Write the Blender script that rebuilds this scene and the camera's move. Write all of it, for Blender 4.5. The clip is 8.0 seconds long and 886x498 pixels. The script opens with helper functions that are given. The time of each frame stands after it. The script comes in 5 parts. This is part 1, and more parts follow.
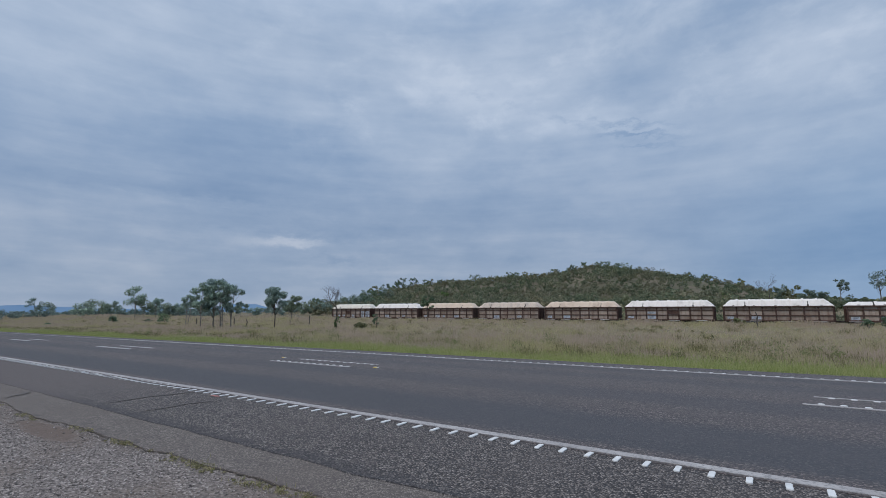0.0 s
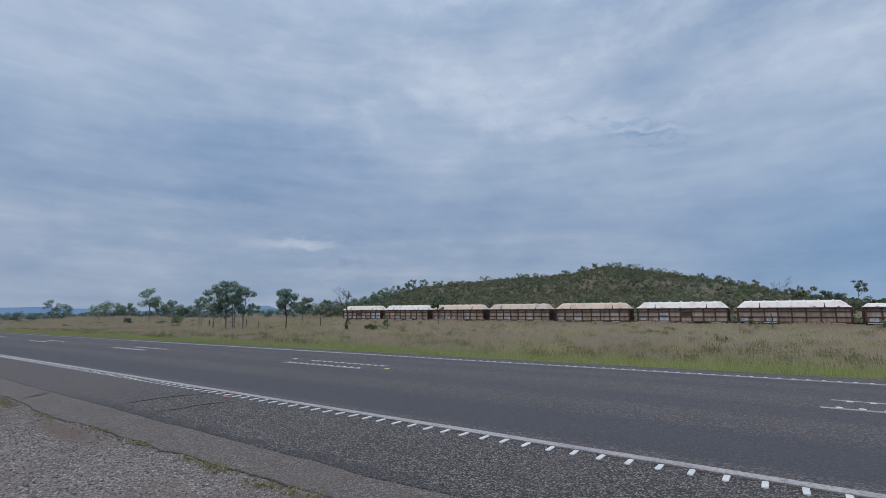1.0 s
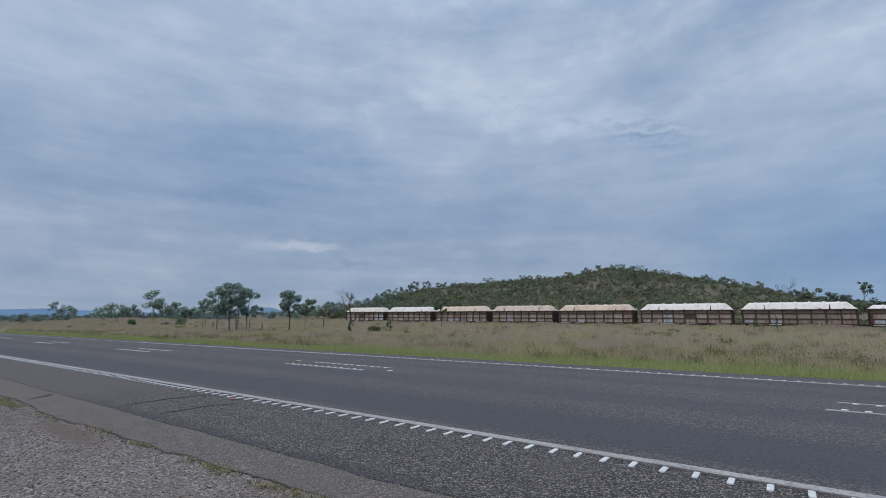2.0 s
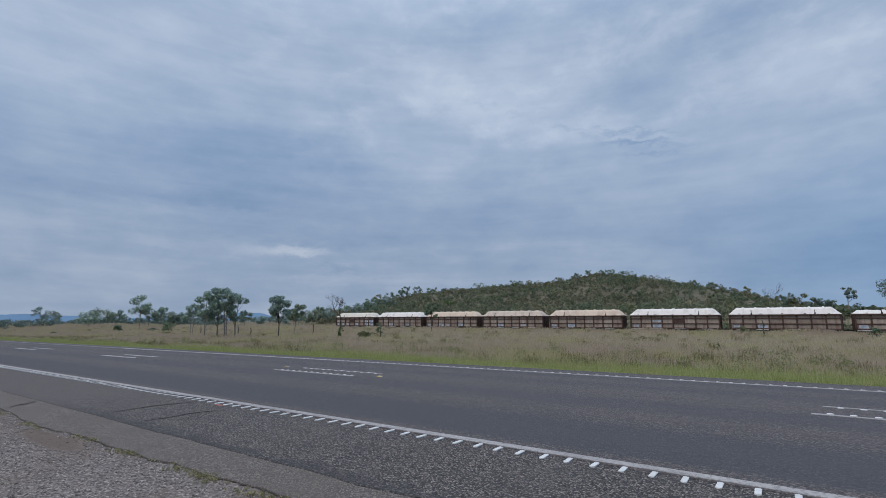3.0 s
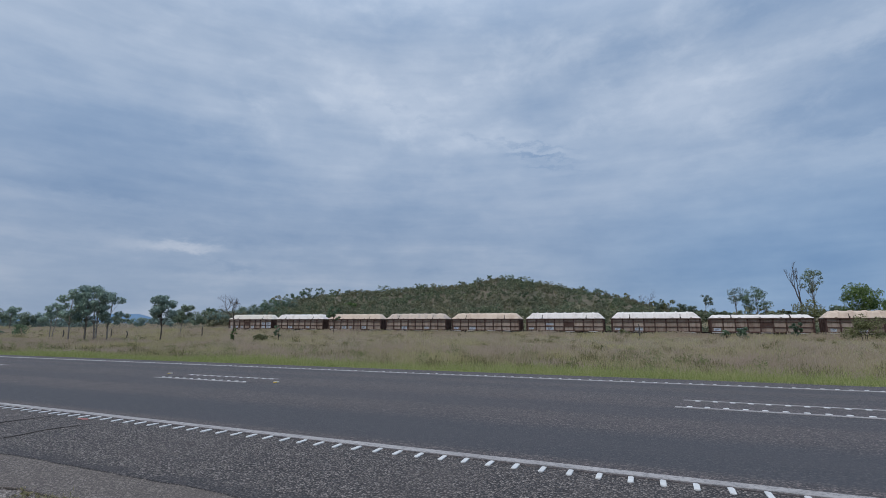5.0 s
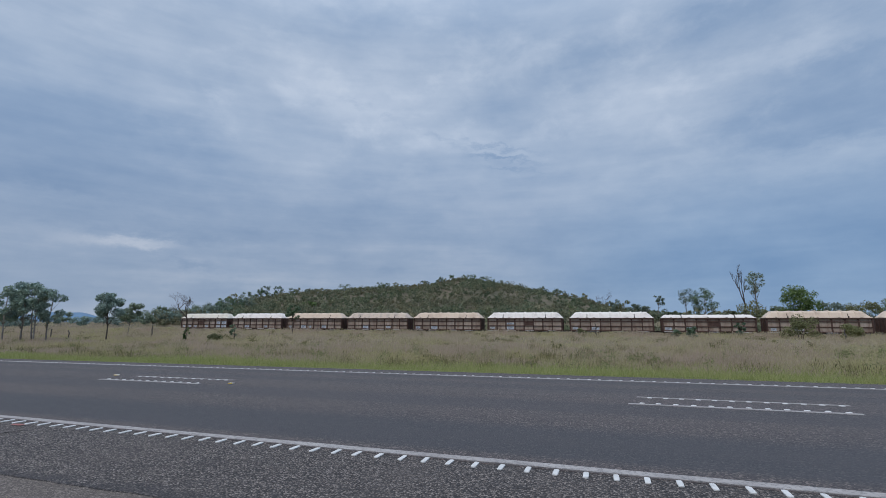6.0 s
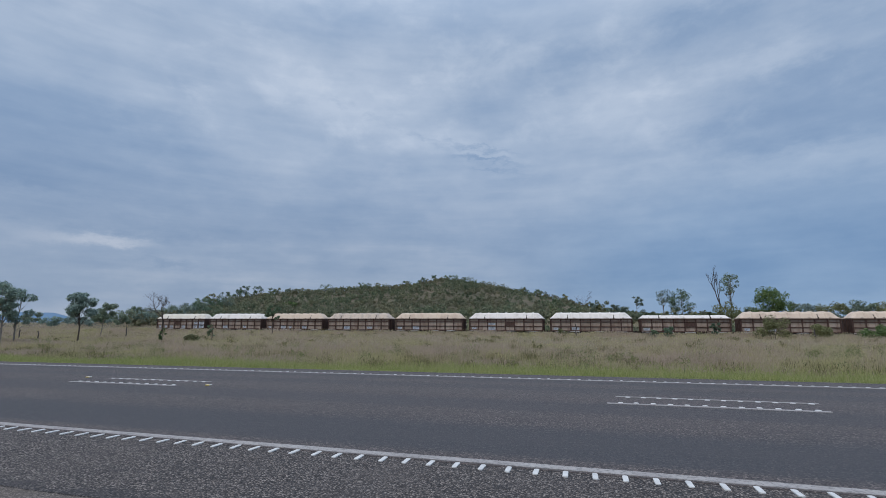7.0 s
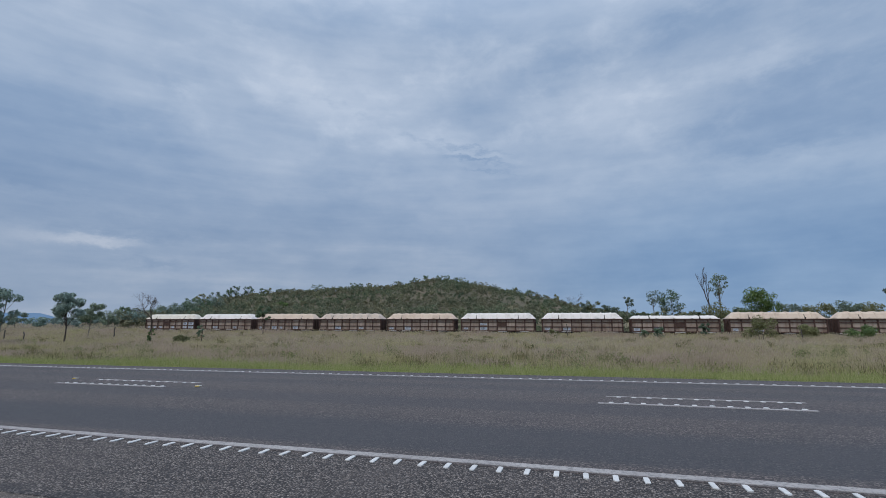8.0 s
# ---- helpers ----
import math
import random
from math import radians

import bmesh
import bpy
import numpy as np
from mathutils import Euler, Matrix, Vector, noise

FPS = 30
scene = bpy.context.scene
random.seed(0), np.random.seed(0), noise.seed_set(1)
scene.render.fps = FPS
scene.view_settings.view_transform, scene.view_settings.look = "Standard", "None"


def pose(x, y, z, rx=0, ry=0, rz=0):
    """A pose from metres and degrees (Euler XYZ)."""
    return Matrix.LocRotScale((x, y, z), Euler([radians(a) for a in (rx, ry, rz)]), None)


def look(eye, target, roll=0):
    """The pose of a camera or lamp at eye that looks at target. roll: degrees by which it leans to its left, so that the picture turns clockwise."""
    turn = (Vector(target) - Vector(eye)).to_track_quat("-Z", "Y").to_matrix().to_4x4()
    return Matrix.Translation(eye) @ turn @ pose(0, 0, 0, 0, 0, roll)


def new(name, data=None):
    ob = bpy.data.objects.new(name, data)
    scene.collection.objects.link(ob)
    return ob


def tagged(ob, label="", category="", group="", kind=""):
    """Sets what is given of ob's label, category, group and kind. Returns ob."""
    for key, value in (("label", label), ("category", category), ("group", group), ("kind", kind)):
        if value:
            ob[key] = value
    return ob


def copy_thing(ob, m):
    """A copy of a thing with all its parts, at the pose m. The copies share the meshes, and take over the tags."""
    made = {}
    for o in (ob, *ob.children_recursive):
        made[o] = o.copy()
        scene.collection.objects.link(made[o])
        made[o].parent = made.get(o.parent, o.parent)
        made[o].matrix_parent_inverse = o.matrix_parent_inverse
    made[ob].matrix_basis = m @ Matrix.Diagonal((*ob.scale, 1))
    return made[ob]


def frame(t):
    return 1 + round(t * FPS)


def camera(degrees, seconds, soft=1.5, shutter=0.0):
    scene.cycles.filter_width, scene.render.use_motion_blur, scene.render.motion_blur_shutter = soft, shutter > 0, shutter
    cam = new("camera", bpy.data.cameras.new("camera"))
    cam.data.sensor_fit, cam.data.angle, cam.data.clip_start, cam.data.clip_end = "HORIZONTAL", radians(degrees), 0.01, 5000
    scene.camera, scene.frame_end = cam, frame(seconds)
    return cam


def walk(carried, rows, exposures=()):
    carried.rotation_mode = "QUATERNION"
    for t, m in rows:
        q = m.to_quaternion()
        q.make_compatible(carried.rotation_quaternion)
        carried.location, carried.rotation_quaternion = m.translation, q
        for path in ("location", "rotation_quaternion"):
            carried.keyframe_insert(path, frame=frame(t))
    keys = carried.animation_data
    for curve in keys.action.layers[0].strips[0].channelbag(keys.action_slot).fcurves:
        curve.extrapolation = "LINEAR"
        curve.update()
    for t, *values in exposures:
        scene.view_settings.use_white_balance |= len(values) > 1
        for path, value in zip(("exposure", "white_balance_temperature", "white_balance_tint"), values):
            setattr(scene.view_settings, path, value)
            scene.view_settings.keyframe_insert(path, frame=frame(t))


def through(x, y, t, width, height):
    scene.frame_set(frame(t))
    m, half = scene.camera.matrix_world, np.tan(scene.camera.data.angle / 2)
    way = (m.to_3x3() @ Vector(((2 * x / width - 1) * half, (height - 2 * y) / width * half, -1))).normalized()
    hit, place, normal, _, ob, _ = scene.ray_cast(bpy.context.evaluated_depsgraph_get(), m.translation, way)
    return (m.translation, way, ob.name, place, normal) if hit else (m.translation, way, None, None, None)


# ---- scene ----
# Plan: x runs along the highway, y across it and on to the railway and the hill, z up.
EYE = (0.0, 0.0, 1.34)
cam = camera(86.66, 8.0, soft=0.75)
TURNS = [  # seconds, yaw, pitch, roll
    (0.0, 34.485, 8.458, -0.039),
    (0.5, 35.187, 8.569, -0.043),
    (1.0, 35.724, 8.651, -0.041),
    (1.5, 36.118, 8.715, -0.025),
    (3.0, 34.961, 9.489, -0.004),
    (3.5, 32.904, 9.860, -0.031),
    (4.0, 29.969, 10.099, -0.047),
    (4.5, 26.734, 10.033, 0.029),
    (5.0, 23.396, 9.802, 0.020),
    (6.5, 17.480, 9.760, 0.051),
    (7.0, 16.609, 9.767, 0.069),
    (7.5, 16.045, 9.776, 0.135),
    (8.0, 15.622, 9.807, 0.112),
]
LIFT = 0.00082  # the eye rises a little as it turns, in metres a degree
walk(cam, [(t, pose(EYE[0], EYE[1], EYE[2] + LIFT * (26 - y), 90 + p, r, y)) for t, y, p, r in TURNS])

# ---------------------------------------------------------------- light
SUN_EL, SUN_AZ = radians(58), radians(200)
world = bpy.data.worlds.new("overcast_sky")
scene.world = world
world.use_nodes = True


class Nodes:
    """Short hand for building a node tree."""

    def __init__(self, tree):
        self.t = tree
        tree.nodes.clear()

    def add(self, kind, inputs=None):
        n = self.t.nodes.new(kind)
        for k, v in (inputs or {}).items():
            if isinstance(v, bpy.types.NodeSocket):
                self.t.links.new(v, n.inputs[k])
            else:
                n.inputs[k].default_value = v
        return n

    def math(self, op, a, b=0.0, clamp=False):
        n = self.add("ShaderNodeMath", {0: a, 1: b})
        n.operation, n.use_clamp = op, clamp
        return n.outputs[0]

    def vec(self, op, a, b=(0, 0, 0)):
        n = self.add("ShaderNodeVectorMath", {0: a, 1: b})
        n.operation = op
        return n.outputs["Value"] if op in ("DOT_PRODUCT", "LENGTH", "DISTANCE") else n.outputs[0]

    def noise(self, vec, scale, detail=4.0, rough=0.55, dist=0.0):
        return self.add("ShaderNodeTexNoise", {"Vector": vec, "Scale": scale, "Detail": detail, "Roughness": rough, "Distortion": dist}).outputs[0]

    def ramp(self, fac, stops):
        n = self.add("ShaderNodeValToRGB", {0: fac})
        while len(n.color_ramp.elements) < len(stops):
            n.color_ramp.elements.new(0.5)
        for e, (p, c) in zip(n.color_ramp.elements, stops):
            e.position = p
            e.color = (*c, 1) if len(c) == 3 else c
        return n.outputs[0]

    def mix(self, fac, a, b, blend="MIX"):
        n = self.add("ShaderNodeMix", {0: fac})
        n.data_type, n.blend_type = "RGBA", blend
        for i, v in ((6, a), (7, b)):
            if isinstance(v, bpy.types.NodeSocket):
                self.t.links.new(v, n.inputs[i])
            else:
                n.inputs[i].default_value = (*v, 1)
        return n.outputs[2]

    def band(self, v, lo, hi):
        n = self.add("ShaderNodeMapRange", {0: v, 1: lo, 2: hi, 3: 0.0, 4: 1.0})
        n.interpolation_type = "SMOOTHSTEP"
        return n.outputs[0]

    def scaled(self, v, k):
        n = self.add("ShaderNodeVectorMath", {0: v})
        n.operation = "SCALE"
        if isinstance(k, bpy.types.NodeSocket):
            self.t.links.new(k, n.inputs[3])
        else:
            n.inputs[3].default_value = k
        return n.outputs[0]


def sky_nodes():
    n = Nodes(world.node_tree)
    way = n.vec("NORMALIZE", n.add("ShaderNodeTexCoord").outputs["Generated"])
    sep = n.add("ShaderNodeSeparateXYZ", {0: way})
    x, y, z = sep.outputs
    up = n.math("MAXIMUM", z, 0.0)
    # the cloud sheet is flat and high: its marks draw together towards the horizon
    h = n.math("ADD", up, 0.16)
    sheet = n.add("ShaderNodeCombineXYZ", {0: n.math("DIVIDE", x, h), 1: n.math("DIVIDE", y, h), 2: 0.0}).outputs[0]
    big = n.noise(n.vec("MULTIPLY", way, (1.0, 1.0, 2.4)), 2.6, 4.0, 0.48, 0.15)
    puff = n.noise(n.vec("MULTIPLY", way, (1.0, 1.0, 1.9)), 7.5, 4.0, 0.5, 0.15)
    veil = n.noise(n.vec("MULTIPLY", way, (1.0, 1.0, 7.0)), 3.2, 4.0, 0.5, 0.2)
    fine = n.noise(n.vec("MULTIPLY", sheet, (1.0, 1.3, 1.0)), 2.4, 6.0, 0.58, 0.5)
    v = n.math("ADD", n.math("MULTIPLY", big, 0.20), n.math("ADD", n.math("MULTIPLY", puff, 0.15), n.math("MULTIPLY", veil, 0.15)))
    v = n.math("ADD", n.math("ADD", v, 0.166), n.math("MULTIPLY", fine, 0.045))
    v = n.math("ADD", v, n.math("MULTIPLY", n.band(up, 0.08, 0.55), 0.115))
    curl = n.noise(n.vec("MULTIPLY", way, (1.0, 1.0, 1.8)), 13.0, 7.0, 0.60, 0.15)
    v = n.math("ADD", v, n.math("MULTIPLY", n.math("SUBTRACT", curl, 0.5), 0.095))
    # small torn mottles of thin, bright cloud high up, fine ripples in the sheet over the plain
    mottle = n.noise(n.vec("MULTIPLY", way, (1.0, 1.0, 1.6)), 9.0, 7.0, 0.58, 0.25)
    high = n.math("MULTIPLY", n.band(mottle, 0.46, 0.74), n.band(up, 0.22, 0.42))
    clear_side = n.band(n.vec("DOT_PRODUCT", way, (-0.2, 0.98, 0.0)), 0.35, 0.9)
    v = n.math("ADD", v, n.math("MULTIPLY", n.math("MULTIPLY", high, clear_side), 0.085))
    ripple = n.noise(n.vec("MULTIPLY", way, (1.0, 1.0, 9.0)), 6.0, 5.0, 0.55, 0.35)
    plainward = n.band(n.vec("DOT_PRODUCT", way, (-0.82, 0.57, 0.0)), 0.45, 0.9)
    v = n.math("ADD", v, n.math("MULTIPLY", n.math("SUBTRACT", ripple, 0.5), n.math("ADD", 0.035, n.math("MULTIPLY", plainward, 0.055))))

    # banks and wisps have torn edges
    tear = n.add("ShaderNodeTexNoise", {"Vector": n.vec("MULTIPLY", way, (1.0, 1.0, 2.2)), "Scale": 24.0, "Detail": 7.0, "Roughness": 0.66}).outputs[1]
    torn = n.vec("ADD", way, n.vec("MULTIPLY", n.vec("SUBTRACT", tear, (0.5, 0.5, 0.5)), (0.10, 0.10, 0.045)))

    def patch(value, az, el, wide, high, amount, tilt=0.0):
        """A lighter or darker bank of cloud at a bearing and a height, leaning by tilt, in degrees."""
        a, e = radians(az), radians(el)
        mid = Vector((-math.sin(a) * math.cos(e), math.cos(a) * math.cos(e), math.sin(e)))
        side = Vector((math.cos(a), math.sin(a), 0))
        over = mid.cross(side) * -1
        t = radians(tilt)
        side, over = side * math.cos(t) + over * math.sin(t), over * math.cos(t) - side * math.sin(t)
        du = n.math("DIVIDE", n.vec("DOT_PRODUCT", torn, side), radians(wide))
        dv = n.math("DIVIDE", n.vec("DOT_PRODUCT", torn, over), radians(high))
        r2 = n.math("ADD", n.math("MULTIPLY", du, du), n.math("MULTIPLY", dv, dv))
        front = n.band(n.vec("DOT_PRODUCT", way, mid), 0.0, 0.3)
        g = n.math("MULTIPLY", n.math("POWER", 2.718, n.math("MULTIPLY", r2, -1.0)), front)
        return n.math("ADD", value, n.math("MULTIPLY", g, amount))

    for row in BANKS:
        v = patch(v, *row)
    cloud = n.ramp(v, [(0.20, (0.135, 0.235, 0.430)), (0.32, (0.190, 0.298, 0.485)), (0.44, (0.275, 0.383, 0.560)), (0.54, (0.375, 0.475, 0.635)), (0.66, (0.500, 0.590, 0.735)), (0.82, (0.64, 0.71, 0.82))])
    # thinner, brighter cloud overhead
    zenith = n.math("ADD", 1.0, n.math("MULTIPLY", n.band(up, 0.5, 1.0), 0.9))
    # the cloud is greyer and warmer low down towards the far plain, bluer towards the hill's far side
    low = n.math("SUBTRACT", 1.0, n.band(up, 0.05, 0.4))
    plain = n.math("MULTIPLY", low, n.band(n.vec("DOT_PRODUCT", way, (-0.87, 0.5, 0.0)), 0.2, 0.95))
    cloud = n.mix(n.math("MULTIPLY", plain, 0.9), cloud, n.vec("MULTIPLY", cloud, (1.10, 1.0, 0.93)))
    blue = n.math("MULTIPLY", low, n.band(n.vec("DOT_PRODUCT", way, (0.35, 0.94, 0.0)), 0.85, 1.0))
    cloud = n.mix(n.math("MULTIPLY", blue, 0.9), cloud, n.vec("MULTIPLY", cloud, (0.93, 1.0, 1.03)))
    cloud = n.scaled(cloud, zenith)
    clear = n.add("ShaderNodeTexSky")
    clear.sky_type, clear.sun_disc, clear.sun_elevation, clear.sun_rotation = "NISHITA", False, SUN_EL, SUN_AZ
    col = n.mix(0.93, n.scaled(clear.outputs[0], 0.07), cloud)
    bg = n.add("ShaderNodeBackground", {0: col, 1: 1.0})
    n.add("ShaderNodeOutputWorld", {0: bg.outputs[0]})


# the main banks of cloud: bearing, height, width, depth (degrees) and amount
LIGHT_BANKS = [
    (31.7, 27.3, 7, 2.8, 0.075), (26, 24.9, 5, 2.2, 0.06), (20.7, 28.6, 8, 4, 0.045), (-5.5, 25.4, 7, 3.4, 0.09), (-7.5, 18.8, 9, 3, 0.045),
    (-22.2, 16.1, 8, 1.5, 0.07), (52.5, 8.8, 3.6, 0.5, 0.13), (78, 26, 9, 7, 0.07), (60, 9.2, 12, 1.0, 0.03), (48.7, 5.4, 12, 0.9, 0.04), (15, 23, 7, 2.4, 0.045),
    (46, 25.4, 1.5, 0.6, 0.06), (62, 12.6, 10, 0.7, 0.045), (-20, 26.5, 5, 1.2, 0.06), (4, 26, 3, 1.2, 0.05), (-13, 22.5, 6, 1.2, 0.04), (37, 31, 4, 1.6, 0.05),
]
DARK_BANKS = [
    (19.8, 34, 8, 4, -0.05), (9, 29, 8, 4.5, -0.05), (-12, 30, 9, 4, -0.07), (-20.3, 20.3, 10, 3.4, -0.12), (-29, 25, 6, 4, -0.07), (-12, 6.0, 20, 6.0, -0.078),
    (-27, 8, 9, 5, -0.05), (47, 10.6, 12, 1.3, -0.06), (69.9, 18.5, 15, 5, -0.05), (70.4, 13.6, 12, 1.6, -0.05), (53, 20, 14, 5, -0.04), (50, 14.5, 14, 3, -0.04), (-16, 32, 5, 1.6, -0.07), (-27, 29.5, 5, 1.8, -0.07), (-23.5, 24.2, 6, 1.2, -0.06), (0, 31, 5, 1.5, -0.05),
]
# thin grey scud: the same, and the lean
SCUD = [
    (11.2, 20.5, 4.0, 0.30, -0.10, -9), (12.5, 22.0, 4.6, 0.22, -0.075, -11), (16.5, 22.0, 1.5, 0.35, -0.06, -10), (12.2, 21.2, 4.5, 0.32, 0.04, -10), (10.0, 19.2, 3.2, 0.2, -0.045, -8),
    (29.9, 26.6, 1.6, 0.45, -0.075, -8), (26.5, 25.2, 1.5, 0.3, -0.05, -10), (47.5, 7.0, 2.4, 0.42, -0.075, -6), (25.5, 7.2, 1.4, 0.5, -0.03), (41, 8.2, 3, 0.4, -0.03), (20.5, 23.4, 2.0, 0.3, -0.045, -12),
]
BANKS = LIGHT_BANKS + DARK_BANKS + SCUD
sky_nodes()
sun = new("sun", bpy.data.lights.new("sun", "SUN"))
sun.data.energy, sun.data.angle, sun.data.color = 1.4, radians(25), (1.0, 0.93, 0.84)
sun.matrix_world = look((0, 0, 0), (-math.sin(SUN_AZ) * math.cos(SUN_EL), -math.cos(SUN_AZ) * math.cos(SUN_EL), -math.sin(SUN_EL)))
scene.view_settings.exposure = 0.0


# ---------------------------------------------------------------- materials
def material(name, colour, rough=0.85, bump=None, metal=0.0, spec=0.3, through=0.0):
    """colour: a function of (Nodes, place) that gives a colour socket; bump: the same for a height in metres."""
    m = bpy.data.materials.new(name)
    m.use_nodes = True
    n = Nodes(m.node_tree)
    place = n.add("ShaderNodeNewGeometry").outputs["Position"]
    col = colour(n, place)
    b = n.add("ShaderNodeBsdfPrincipled", {"Base Color": col, "Metallic": metal, "Specular IOR Level": spec})
    if callable(rough):
        n.t.links.new(rough(n, place), b.inputs["Roughness"])
    else:
        b.inputs["Roughness"].default_value = rough
    if bump:
        bn = n.add("ShaderNodeBump", {"Height": bump(n, place), "Distance": 1.0, "Strength": 1.0})
        n.t.links.new(bn.outputs[0], b.inputs["Normal"])
    out = b.outputs[0]
    if through:
        tr = n.add("ShaderNodeBsdfTranslucent", {0: col})
        out = n.add("ShaderNodeMixShader", {0: through, 1: out, 2: tr.outputs[0]}).outputs[0]
    n.add("ShaderNodeOutputMaterial", {0: out})
    return m


def voronoi(n, vec, scale, out="Distance"):
    return n.add("ShaderNodeTexVoronoi", {"Vector": vec, "Scale": scale}).outputs[out]


def island(n):
    return n.add("ShaderNodeNewGeometry").outputs["Random Per Island"]


def chance(n):
    return n.add("ShaderNodeObjectInfo").outputs["Random"]


def across(n, p):
    return n.add("ShaderNodeSeparateXYZ", {0: p}).outputs[1]


def asphalt_colour(n, p):
    stone = n.add("ShaderNodeSeparateColor", {0: voronoi(n, p, 62.0, "Color")}).outputs[0]
    col = n.ramp(stone, [(0.0, (0.023, 0.021, 0.023)), (0.5, (0.062, 0.056, 0.058)), (0.82, (0.116, 0.098, 0.094)), (1.0, (0.25, 0.205, 0.19))])
    coarse = n.noise(p, 14.0, 4.0, 0.7)
    col = n.mix(n.math("MULTIPLY", n.band(coarse, 0.48, 0.7), 0.4), col, (0.126, 0.104, 0.100))
    long = n.noise(n.vec("MULTIPLY", p, (0.05, 1.0, 1.0)), 1.4, 4.0, 0.6)
    col = n.mix(n.math("MULTIPLY", n.band(long, 0.35, 0.7), 0.45), col, (0.108, 0.089, 0.086))
    y = across(n, p)
    for a, b, c, d, k in ((4.8, 5.0, 5.9, 6.5, 0.7), (7.1, 7.4, 7.9, 8.4, 0.45), (9.4, 9.8, 10.2, 10.7, 0.35), (11.1, 11.5, 11.9, 12.3, 0.4)):
        track = n.math("MULTIPLY", n.band(y, a, b), n.math("SUBTRACT", 1.0, n.band(y, c, d)))
        col = n.mix(n.math("MULTIPLY", track, k), col, (0.048, 0.050, 0.058))
    patchy = n.noise(p, 0.5, 5.0, 0.6)
    return n.mix(n.math("MULTIPLY", n.band(patchy, 0.4, 0.75), 0.25), col, (0.055, 0.055, 0.062))


def chip_colour(n, p):
    stone = n.add("ShaderNodeSeparateColor", {0: voronoi(n, p, 58.0, "Color")}).outputs[0]
    col = n.ramp(stone, [(0.0, (0.042, 0.037, 0.036)), (0.3, (0.096, 0.083, 0.078)), (0.6, (0.180, 0.155, 0.142)), (0.85, (0.258, 0.222, 0.201)), (1.0, (0.37, 0.325, 0.295))])
    gap = n.band(voronoi(n, p, 58.0), 0.40, 0.66)
    col = n.mix(n.math("MULTIPLY", gap, 0.86), col, (0.022, 0.021, 0.023))
    wander = n.noise(p, 2.5, 5.0, 0.7)
    col = n.mix(n.math("MULTIPLY", n.band(n.noise(p, 5.0, 6.0, 0.7), 0.5, 0.70), 0.4), col, (0.060, 0.055, 0.057))
    col = n.mix(n.math("MULTIPLY", n.band(n.noise(p, 0.9, 4.0), 0.45, 0.7), 0.3), col, (0.115, 0.098, 0.092))
    # bitumen bleeds through along the outer edge of the seal
    rim = n.math("SUBTRACT", 1.0, n.band(n.math("ADD", across(n, p), n.math("MULTIPLY", wander, -0.5)), 2.75, 2.98))
    col = n.mix(n.math("MULTIPLY", rim, 0.55), col, (0.044, 0.042, 0.046))
    # dust has filled the seal where fewer wheels run
    x = n.add("ShaderNodeSeparateXYZ", {0: p}).outputs[0]
    dusty = n.math("SUBTRACT", 1.0, n.band(n.math("ADD", x, n.math("MULTIPLY", wander, 1.5)), -10.5, -6.6))
    return n.mix(n.math("MULTIPLY", dusty, 0.75), col, (0.122, 0.102, 0.097))


def old_colour(n, p):
    stone = n.add("ShaderNodeSeparateColor", {0: voronoi(n, p, 90.0, "Color")}).outputs[0]
    col = n.ramp(stone, [(0.0, (0.072, 0.062, 0.058)), (0.6, (0.124, 0.106, 0.095)), (1.0, (0.26, 0.225, 0.20))])
    dust = n.noise(p, 1.3, 5.0, 0.6)
    col = n.mix(n.math("MULTIPLY", n.band(n.noise(p, 3.1, 6.0, 0.7), 0.54, 0.68), 0.5), col, (0.062, 0.055, 0.054))
    return n.mix(n.math("MULTIPLY", n.band(dust, 0.4, 0.7), 0.5), col, (0.120, 0.100, 0.088))


def gravel_colour(n, p):
    stone = n.add("ShaderNodeSeparateColor", {0: voronoi(n, p, 62.0, "Color")}).outputs[0]
    col = n.ramp(stone, [(0.0, (0.085, 0.072, 0.067)), (0.5, (0.165, 0.141, 0.129)), (0.85, (0.255, 0.220, 0.200)), (1.0, (0.42, 0.37, 0.34))])
    dirt = n.noise(p, 0.8, 5.0, 0.6)
    col = n.mix(n.math("MULTIPLY", n.band(dirt, 0.45, 0.66), 0.6), col, (0.155, 0.122, 0.101))
    # a shallow hollow beside the seal holds bare brown dirt
    ragged = n.math("MULTIPLY", n.math("SUBTRACT", n.noise(p, 4.0, 5.0, 0.7), 0.5), 1.6)
    off = n.vec("MULTIPLY", n.vec("SUBTRACT", p, (-7.1, 2.12, 0.0)), (1.0, 5.5, 0.0))
    hollow = n.math("SUBTRACT", 1.0, n.band(n.math("ADD", n.vec("LENGTH", off), ragged), 0.55, 1.25))
    col = n.mix(n.math("MULTIPLY", hollow, 0.85), col, (0.125, 0.091, 0.073))
    film = n.math("SUBTRACT", 1.0, n.band(n.add("ShaderNodeSeparateXYZ", {0: p}).outputs[0], -11.0, -7.5))
    return n.mix(n.math("MULTIPLY", film, 0.5), col, (0.150, 0.120, 0.104))


